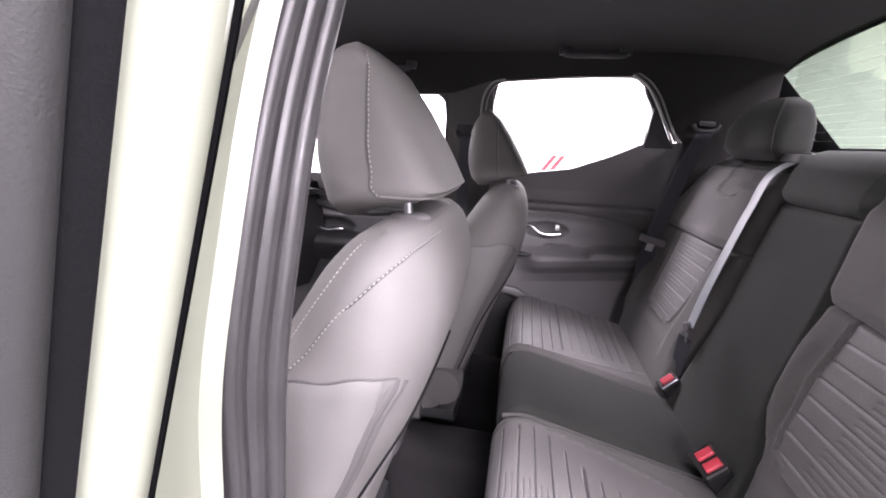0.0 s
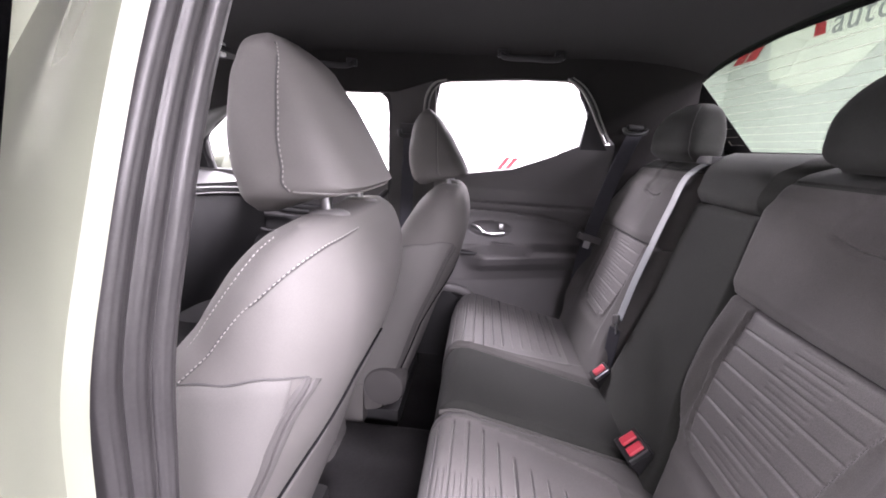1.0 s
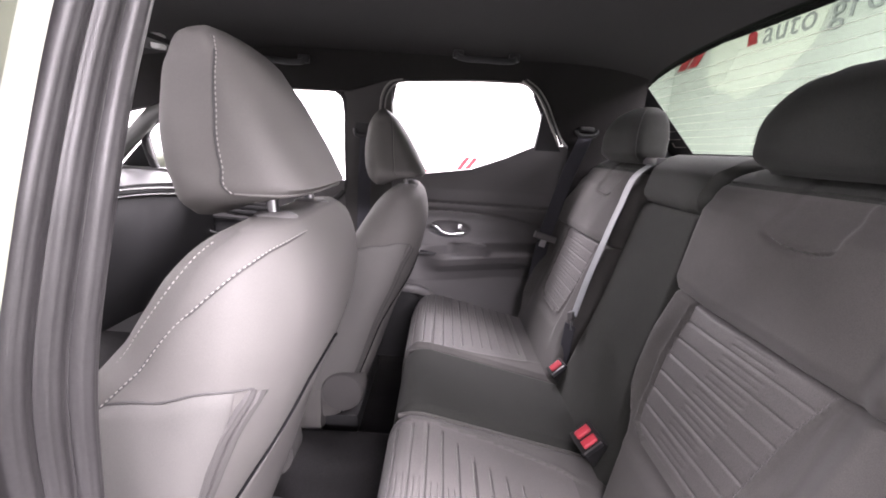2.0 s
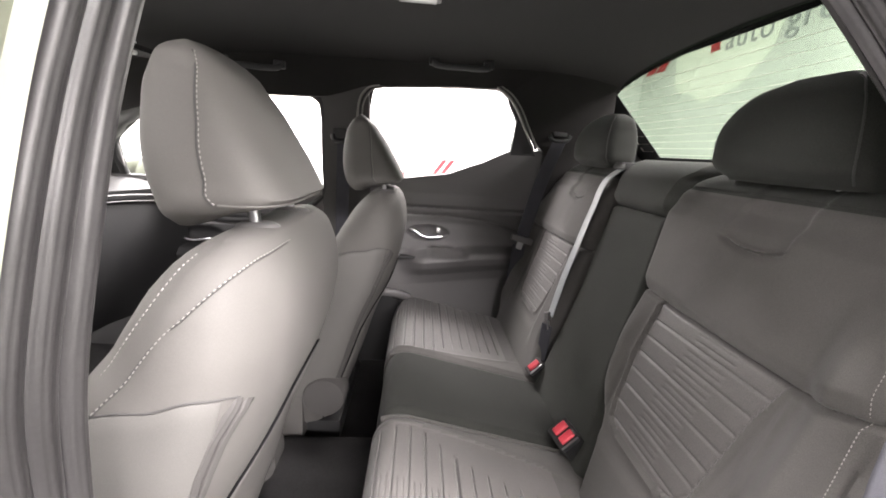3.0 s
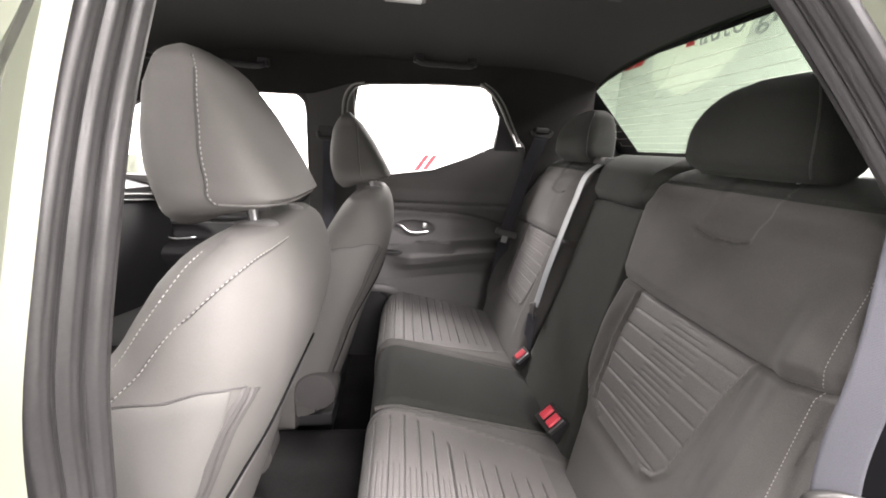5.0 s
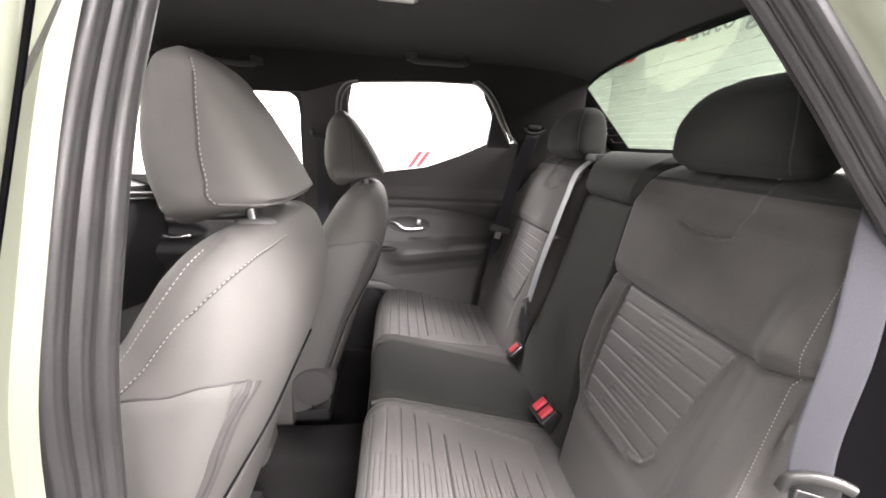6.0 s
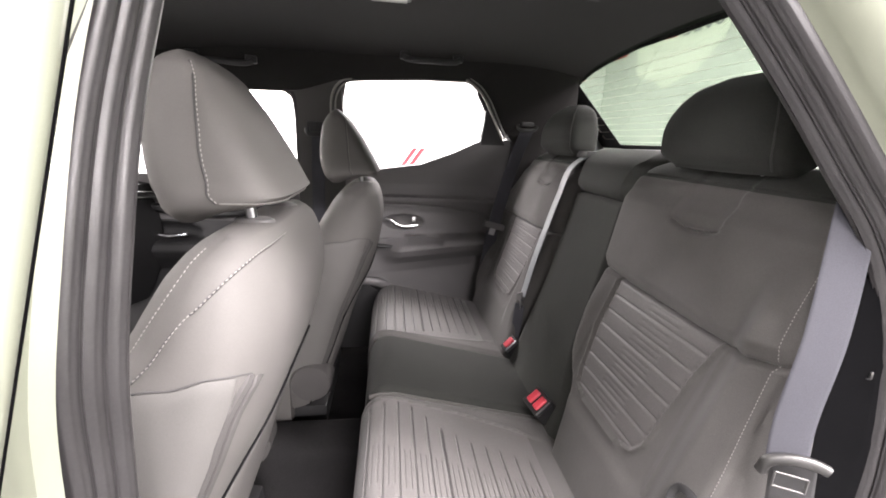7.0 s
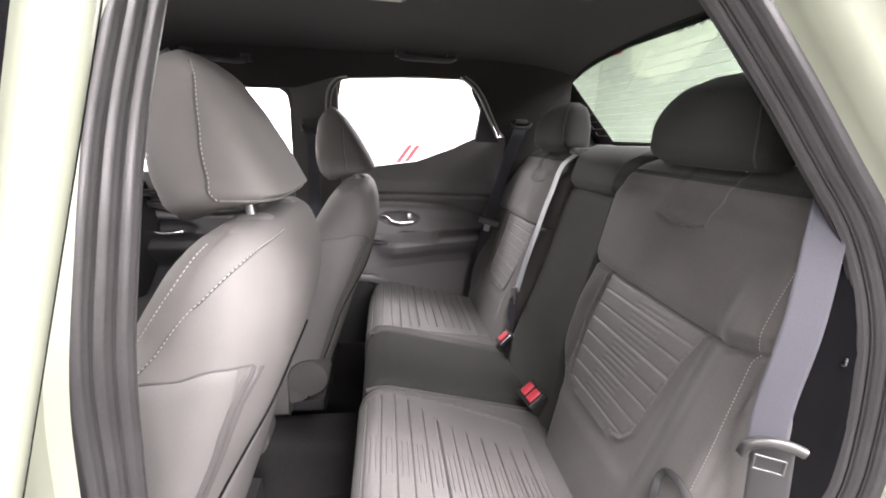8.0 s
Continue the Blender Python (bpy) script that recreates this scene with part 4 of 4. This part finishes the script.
    def cush(x, v):
        y = inner + (outer - inner) * v
        f = min((x - 0.128) / 0.05, 1)
        z = 0.738 - 0.07 * (1 - math.sqrt(max(0, 1 - (1 - max(f, 0)) ** 2)))
        z -= 0.070 * max(0, x - 0.20) / 0.30
        e = min((y - inner) / 0.03, (outer - y) / 0.04, 1)
        z -= 0.032 * (1 - math.sqrt(max(0, 1 - (1 - max(e, 0)) ** 2)))
        z += 0.014 * bump01(y, 0.50, 0.65, 0.06) if s < 0 else -0.035 * max(0, (0.24 - x) / 0.11) ** 2 * max(0, (y - 0.42) / 0.15)
        # raised border round the ribbed insert
        li = inner + lerp(x, [0.15, 0.21, 0.24, 0.29, 0.34, 0.46], [0.050, 0.040, 0.052, 0.098, 0.128, 0.165]) * (1 if s < 0 else 0.7)
        inside = bump01(y, li, 0.550, 0.008) * bump01(x, 0.02, 0.500, 0.010)
        z += 0.0035 * notch(y, ridge_y(x), 0.006) * bump01(x, 0.14, 0.52, 0.02) + 0.002 * bump01(y, inner + 0.02, ridge_y(x), 0.006)
        for k in range(12):
            gx = 0.150 + 0.0295 * k
            z -= (0.0085 if k == 5 else 0.0050) * inside * notch(x, gx, 0.0034 if k == 5 else 0.0021)
            for dx in (0.0095, 0.0200):
                z -= 0.0024 * inside * notch(x, gx + dx, 0.0015) * bump01(y, 0.345 + 0.006 * k, 0.435 + 0.006 * k, 0.004)
        z -= 0.004 * notch(y, inner + 0.024, 0.003)
        return tuple(np.array((x, s * y, z)) - base)

    def in_cush(x, v):
        y = inner + (outer - inner) * v
        return ridge_y(x) + 0.004 < y < 0.545 and x < 0.495
    slab("cushion", cush, np.concatenate([[0.128, 0.1285, 0.1295, 0.131, 0.134, 0.138], np.linspace(0.142, 0.52, 400), np.linspace(0.525, 0.62, 10)]), np.linspace(0, 1, 110), (0, 0, -0.15), CLOTH, seat, second=[(INSERT, in_cush)])
    pipe = [np.array((x, s * (inner + 0.005), 0.728 - 0.070 * max(0, x - 0.20) / 0.30 - 0.006 * max(0, 0.17 - x) / 0.024)) - base for x in np.linspace(0.146, 0.56, 40)]
    swept("piping", pipe, ring(0.0055, 0.0055, 8), CLOTH, seat)

    # headrest
    def hr(z, th):
        xf = soft(z, [1.270, 1.285, 1.32, 1.37, 1.405, 1.425], [0.745, 0.722, 0.712, 0.720, 0.742, 0.768])
        xb = soft(z, [1.270, 1.285, 1.32, 1.37, 1.405, 1.425], [0.800, 0.814, 0.820, 0.820, 0.816, 0.805])
        hw = soft(z, [1.270, 1.285, 1.32, 1.36, 1.39, 1.41, 1.425], [0.120, 0.134, 0.138, 0.129, 0.109, 0.085, 0.045])
        c, sn = math.cos(th), math.sin(th)
        pw = 2 / 4.4
        x, y = math.copysign(abs(c) ** pw, c), math.copysign(abs(sn) ** pw, sn)
        return np.array(((xb + xf) / 2 + (xb - xf) / 2 * x, 0.345 * s + hw * y, z)) - base
    hz = [1.268, 1.272, 1.277] + list(np.linspace(1.283, 1.40, 30)) + [1.408, 1.415, 1.420, 1.424]
    rr = [[Vector(hr(z, 2 * math.pi * i / 64)) for i in range(64)] for z in hz]
    for k in (0, -1):
        mid = sum(rr[k], Vector()) / 64
        inner = [mid + (p - mid) * 0.4 + Vector((0, 0, -0.002 if k == 0 else 0.002)) for p in rr[k]]
        rr.insert(0, inner) if k == 0 else rr.append(inner)
    head = loft("headrest", rr, CLOTH_DARK, seat)
    for d in (1, -1):
        a = math.radians(180 - 52 * d)
        ln = [Vector(hr(z, a)) for z in np.linspace(1.415, 1.275, 40)]
        swept("seam", ln, ring(0.0016, 0.0016, 6), SEAM, head)
        stitches("stitching", [p + Vector((0.004, 0.003 * -d, 0)) for p in ln], head, size=0.0007, gap=0.006)
        swept("headrest_post", [Vector((0.785, (0.345 + 0.06 * d) * s, 1.22)) - Vector(base), Vector((0.785, (0.345 + 0.06 * d) * s, 1.29)) - Vector(base)], ring(0.006, 0.006, 10), STEEL, seat, up=(1, 0, 0))
    return seat


rear_left = rear_seat(-1)
rear_right = rear_seat(1)

middle = thing("middle_seat", "black cloth middle rear seat with folded armrest", "car seat", (0.5, 0, 0.40), group="rear seats")


def mid_back(v, z):
    lo, hi = -inner_edge(-1, z) - 0.004, inner_edge(1, z) + 0.006
    y = (lo + hi) / 2 + v * (hi - lo) / 2
    seam = 1.172 + 0.008 * max(0, abs(v) - 0.6) / 0.4
    x = back_x(z) + 0.014 + 0.05 * max(0, (z - 1.245) / 0.055) ** 2
    x += 0.014 * notch(z, seam, 0.0055)
    x -= 0.016 * bump01(z, seam, 1.31, 0.03) * bump01(v, -1.1, 1.02, 0.14)
    x += 0.03 * max(0, abs(v) - 0.85) / 0.15
    x += 0.006 * math.exp(-((z - 0.95) / 0.10) ** 2)
    return (x - 0.5, y, z - 0.40)


slab("backrest", mid_back, np.linspace(-1, 1, 40), np.linspace(0.61, 1.297, 96), (0.09, 0, 0), CLOTH_MID, middle)


def mid_cush(x, v):
    y = -0.168 + 0.266 * (v + 1) / 2
    f = min((x - 0.134) / 0.05, 1)
    z = 0.742 - 0.07 * (1 - math.sqrt(max(0, 1 - (1 - max(f, 0)) ** 2))) - 0.070 * max(0, x - 0.20) / 0.30 + 0.006 * (1 - v * v)
    z -= 0.012 * max(0, abs(v) - 0.92) / 0.08
    return (x - 0.5, y, z - 0.40)


slab("cushion", mid_cush, np.concatenate([[0.134, 0.1345, 0.1355, 0.137, 0.14, 0.144], np.linspace(0.15, 0.62, 60)]), np.linspace(-1, 1, 50), (0, 0, -0.15), CLOTH_DARK, middle)
tagged(part("seat_plinth", box_bm(0.40, 0, 0.475, 0.40, 1.26, 0.19, 0.02), CARPET, None), "black carpeted box under the rear seats", "seat base", kind="structure")


# ---- seat belts ----
def belt_strap(name, pts, width, normal, mat, parent, label="", n=40, thick=0.0013):
    p = smooth_curve(pts, n) if len(pts) > 2 else np.linspace(pts[0], pts[1], n)
    return swept(name, p, ring(width / 2, thick, 12, 6), mat, parent, up=normal, label=label)


def tongue(parent, at, rot, w=0.062):
    m = Matrix.Translation(at) @ rot.to_4x4()
    bm = box_bm(0, 0, 0.012, w + 0.022, 0.014, 0.024, 0.006, 3)
    bmesh.ops.transform(bm, matrix=m, verts=bm.verts)
    part("tongue_grip", bm, PLASTIC_GREY, parent)
    bm = box_bm(0, 0, -0.012, 0.024, 0.003, 0.030, 0.001, 1)
    bmesh.ops.transform(bm, matrix=m, verts=bm.verts)
    part("tongue_plate", bm, STEEL, parent, "bright steel tongue")


belt_r = thing("seat_belt", "dark grey webbing belt hanging from the rear quarter trim", "seat belt", group="seat belts")
belt_strap("strap", [(0.697, 0.560, 1.347), (0.654, 0.560, 1.219), (0.609, 0.560, 1.035), (0.594, 0.560, 0.969)], 0.046, (-0.3, -1, 0.05), BELT, belt_r)
belt_strap("strap", [(0.592, 0.562, 0.955), (0.585, 0.590, 0.80), (0.59, 0.615, 0.60)], 0.046, (-0.3, -1, 0.05), BELT, belt_r)
tongue(belt_r, (0.594, 0.556, 0.968), Euler((0, radians(14), 0)).to_matrix())
guide = smooth_curve([(0.662, 0.572, 1.366), (0.668, 0.564, 1.352), (0.700, 0.558, 1.347), (0.728, 0.562, 1.352), (0.738, 0.570, 1.366)], 20)
swept("belt_guide", guide, ring(0.006, 0.008, 10), BLACK_GLOSS, belt_r)
part("guide_mount", box_bm(0.70, 0.586, 1.370, 0.050, 0.04, 0.016, 0.006), BLACK_GLOSS, belt_r)

belt_c = thing("centre_belt", "webbing belt across the far backrest, its sheen put into the colour", "seat belt", group="seat belts")
belt_strap("strap", [(0.765, 0.188, 1.272), (0.727, 0.190, 1.242), (0.690, 0.182, 1.15), (0.652, 0.166, 1.04), (0.620, 0.147, 0.95), (0.590, 0.126, 0.85)], 0.040, (-1, 0.05, 0.33), BELT_SHEEN, belt_c)
part("belt_guide", box_bm(0.775, 0.188, 1.276, 0.05, 0.075, 0.02, 0.006), PLASTIC, belt_c)
tongue(belt_c, (0.585, 0.124, 0.838), Euler((radians(-10), radians(15), radians(60))).to_matrix(), 0.04)
belt_strap("strap", [(0.583, 0.122, 0.825), (0.575, 0.118, 0.72)], 0.040, (-1, -0.5, 0.3), BELT, belt_c)

belt_l = thing("seat_belt", "grey webbing belt with steel tongue beside the near backrest", "seat belt", group="seat belts")
belt_strap("strap", [(0.748, -0.572, 1.37), (0.686, -0.628, 1.235), (0.658, -0.656, 1.11), (0.637, -0.668, 0.985), (0.636, -0.671, 0.966)], 0.040, (-0.55, -1, 0), BELT, belt_l)
belt_strap("strap", [(0.642, -0.674, 0.970), (0.640, -0.690, 0.85), (0.64, -0.69, 0.62)], 0.044, (-0.55, -1, 0), PLASTIC, belt_l, "black lower webbing")
grip = smooth_curve([(0.616, -0.662, 0.944), (0.617, -0.667, 0.961), (0.629, -0.676, 0.970), (0.652, -0.690, 0.972), (0.661, -0.696, 0.969)], 24)
swept("tongue_grip", grip, ring(0.0048, 0.0062, 10, 3), SATIN, belt_l, label="satin grey tongue grip")
q0, qa, qb = Vector((0.614, -0.680, 0.940)), Vector((0.026, -0.015, 0.0)), Vector((0, 0, 0.018))
for c, d, w in ((0, 0, 0), (1, 1, 1), (0, 1, 2), (1, 0, 3)):
    e = [(q0, q0 + qa), (q0 + qb, q0 + qa + qb), (q0, q0 + qb), (q0 + qa, q0 + qa + qb)][w]
    swept("tongue_plate", [e[0], e[1]], ring(0.0014, 0.0010, 8), SATIN, belt_l, up=(0.45, 0.9, 0.05), label="bright steel tongue")
plate("tongue_window", [q0, q0 + qa, q0 + qa + qb, q0 + qb], (0.001, 0.002, 0), PLASTIC, belt_l, bevel=0)

belt_f = thing("seat_belt", "dark grey webbing belt on the centre pillar", "seat belt", group="seat belts")
belt_strap("strap", [(-0.075, 0.592, 1.300), (-0.080, 0.60, 1.10), (-0.085, 0.62, 0.80)], 0.046, (0.1, -1, 0), BELT, belt_f)
fg = smooth_curve([(-0.112, 0.580, 1.318), (-0.108, 0.577, 1.300), (-0.080, 0.575, 1.296), (-0.052, 0.577, 1.304), (-0.046, 0.580, 1.32)], 20)
swept("belt_guide", fg, ring(0.008, 0.009, 10), PLASTIC, belt_f)
part("guide_cover", box_bm(-0.08, 0.592, 1.318, 0.065, 0.02, 0.045, 0.008), PLASTIC, belt_f)


def facing(n, up):
    z = Vector(n).normalized()
    x = Vector(up).cross(z).normalized()
    y = z.cross(x)
    return Matrix((x, y, z)).transposed()


def buckle(at, n, up, slots, label):
    """A buckle seen on its head: slots red buttons side by side, with a bright rim at one end."""
    ob = thing("belt_buckle", label, "belt buckle", at, group="belt buckles")
    m = facing(n, up).to_4x4()
    w = 0.024 * slots

    def piece(name, args, mat, label=""):
        bm = box_bm(*args)
        bmesh.ops.transform(bm, matrix=m, verts=bm.verts)
        return part(name, bm, mat, ob, label)
    piece("body", (0, 0, -0.028, 0.050, w + 0.010, 0.07, 0.006, 3), PLASTIC)
    for k in range(slots):
        y = (k - (slots - 1) / 2) * 0.024
        piece("button", (0.002, y, 0.008, 0.033, 0.0165, 0.012, 0.005, 3), RED, "red release button")
    piece("slot_rim", (0.0, -w / 2 - 0.004, 0.004, 0.042, 0.005, 0.012, 0.002, 2), STEEL, "bright rim")
    piece("stalk", (0, 0.004, -0.085, 0.030, w * 0.6, 0.07, 0.005, 2), PLASTIC)
    return ob


buckle((0.535, -0.205, 0.716), (-0.62, -0.30, 0.72), (-0.25, 1, 0.15), 2, "double black buckle with two red buttons in the seat crease")
buckle((0.550, 0.085, 0.712), (-0.62, -0.35, 0.70), (-0.25, 1, 0.15), 1, "single black buckle with red button beside the middle seat")


# ---- roof fittings ----
def grab_handle(x0, x1, y, z):
    ob = thing("grab_handle", "black folding grab handle on the roof rail", "grab handle", ((x0 + x1) / 2, y, z), group="grab handles")
    h = (x1 - x0) / 2
    bar = smooth_curve([(-h, 0.005, 0.006), (-h + 0.012, -0.010, -0.006), (-h + 0.035, -0.016, -0.010), (0, -0.018, -0.010), (h - 0.035, -0.016, -0.010), (h - 0.012, -0.010, -0.006), (h, 0.005, 0.006)], 40)
    swept("grip", bar, ring(0.006, 0.009, 12, 3), PLASTIC, ob)
    for s in (-1, 1):
        part("mount", box_bm(s * (h - 0.008), 0.006, 0.006, 0.034, 0.024, 0.024, 0.008, 3), PLASTIC, ob)
    return ob


g1 = grab_handle(0.222, 0.415, 0.470, 1.556)
copy_thing(g1, pose(-0.345, 0.470, 1.513, 0, 2, 0))

dome = thing("dome_lamp", "white dome lamp in the headliner", "dome lamp", (0.178, 0.035, 1.622))
part("bezel", box_bm(0, 0, -0.004, 0.105, 0.125, 0.018, 0.008, 3), PLASTIC_GREY, dome)
for s in (-1, 1):
    part("lens", box_bm(0, s * 0.028, -0.012, 0.085, 0.048, 0.012, 0.004, 2), LENS, dome, "clear white lens")
hook = thing("coat_hook", "small black clip in the headliner", "clip", (0.62, -0.05, 1.612))
part("clip", box_bm(0, 0, 0, 0.03, 0.012, 0.012, 0.003), PLASTIC, hook)

# ---- dashboard and windscreen ----
dash = thing("dashboard", "black dashboard with silver air vent strips", "dashboard")


def dash_top(y, t):
    return (-0.80 + 0.10 * max(0, abs(y) - 0.45) / 0.25 - 0.50 * t, y, 1.088 + 0.03 * math.sin(math.pi * min(t * 1.2, 1)))


slab("dash_top", dash_top, np.linspace(-0.70, 0.70, 30), np.linspace(0, 1, 14), (0, 0, -0.05), PLASTIC, dash)
slab("dash_face", lambda y, t: (-0.80 + 0.05 * math.sin(math.pi * t) - 0.06 * (1 - t) + 0.08 * max(0, abs(y) - 0.45) / 0.25, y, 0.62 + 0.44 * t), np.linspace(-0.70, 0.70, 30), np.linspace(0, 1, 16), (-0.10, 0, 0), PLASTIC, dash)
for dz in (0.0, -0.020):
    swept("vent_strip", smooth_curve([(-0.80, -0.05, 1.080 + dz), (-0.795, 0.25, 1.078 + dz), (-0.77, 0.50, 1.072 + dz), (-0.70, 0.64, 1.060 + dz), (-0.58, 0.685, 1.052 + dz)], 40), ring(0.004, 0.0030, 8), SATIN, dash, label="satin silver strip")
# solid black strip that draws the shadow between the vent strips
swept("vent_shadow", smooth_curve([(-0.805, -0.05, 1.070), (-0.80, 0.25, 1.068), (-0.775, 0.50, 1.062), (-0.705, 0.645, 1.050), (-0.585, 0.69, 1.042)], 40), ring(0.006, 0.014, 8), PLASTIC, dash)

screen = thing("window_2", "clear sloping windscreen", "windscreen", kind="structure")
slab("pane", lambda y, t: (-1.45 + 0.55 * t + 0.0, y, 1.06 + 0.46 * t), np.linspace(-0.68, 0.68, 6), np.linspace(0, 1, 4), (0.004, 0, 0.004), GLASS_CLEAR, screen).visible_shadow = False
for s in (-1, 1):
    swept("pillar", [(-1.12, s * 0.66, 1.06), (-0.985, s * 0.635, 1.190), (-0.845, s * 0.615, 1.318), (-0.66, s * 0.575, 1.445), (-0.5, s * 0.55, 1.52)], ring(0.024, 0.026, 12, 3), LENS_GREY, screen, up=(0, 1, 0))

mirror = thing("door_mirror", "sage green painted door mirror outside the window", "mirror", (-0.97, 0.88, 1.095))
shell = [[Vector((k * 0.0 + dx, 0.11 * k * math.cos(a), 0.02 + 0.075 * k * math.sin(a))) for a in np.linspace(0, 2 * math.pi, 21)[:-1]] for dx, k in ((0.05, 0.95), (0.045, 1.0), (0.0, 1.0), (-0.05, 0.75), (-0.075, 0.3))]
loft("mirror_shell", shell, PAINT, mirror)
part("mirror_foot", box_bm(-0.005, -0.13, -0.04, 0.06, 0.12, 0.03, 0.01), PLASTIC, mirror)

# bracket edge at the near backrest's foot, and a small clip on the quarter trim
fold = thing("seat_bracket", "black plastic bracket edge at the foot of the backrest", "pull strap", (0.60, -0.59, 0.80))
swept("loop", smooth_curve([(-0.040, -0.008, -0.02), (-0.033, -0.009, 0.032), (-0.028, -0.005, 0.047), (-0.023, -0.009, 0.060), (-0.021, -0.020, 0.064), (-0.018, -0.045, 0.058), (-0.010, -0.066, 0.040)], 40), ring(0.0055, 0.0022, 10, 4), PLASTIC, fold, up=(-0.6, -0.6, 0.5))
clip = thing("trim_clip", "small bright clip on the black quarter trim", "clip", (0.715, -0.668, 1.068))
part("clip_body", box_bm(0, 0, 0, 0.003, 0.003, 0.009, 0.001, 1), SATIN, clip)
part("clip_foot", box_bm(0.001, 0.003, -0.005, 0.006, 0.006, 0.002, 0.0005, 1), PLASTIC, clip)

# sun visor folded up ahead of the passenger
visor = thing("sun_visor", "black sun visor with a pale clip under the headliner", "sun visor", (-0.66, 0.30, 1.515))
slab("visor_pad", lambda x, y: (x, y, -0.10 * x - 0.01 * bump01(y, -0.19, 0.19, 0.02)), np.linspace(-0.09, 0.09, 10), np.linspace(-0.19, 0.19, 20), (0, 0, 0.014), LINING, visor)
part("visor_clip", box_bm(0.05, 0.02, -0.008, 0.030, 0.030, 0.040, 0.009, 3), LENS, visor, "pale plastic clip")

# left closing panels ahead of the opening
tagged(slab("wall_left_front", lambda x, z: (x, -0.69, z), np.linspace(-1.25, -0.16, 6), np.linspace(0.38, 1.12, 6), (0, -0.06, 0), PLASTIC), "black front door trim on the driver side", "car door", kind="structure")
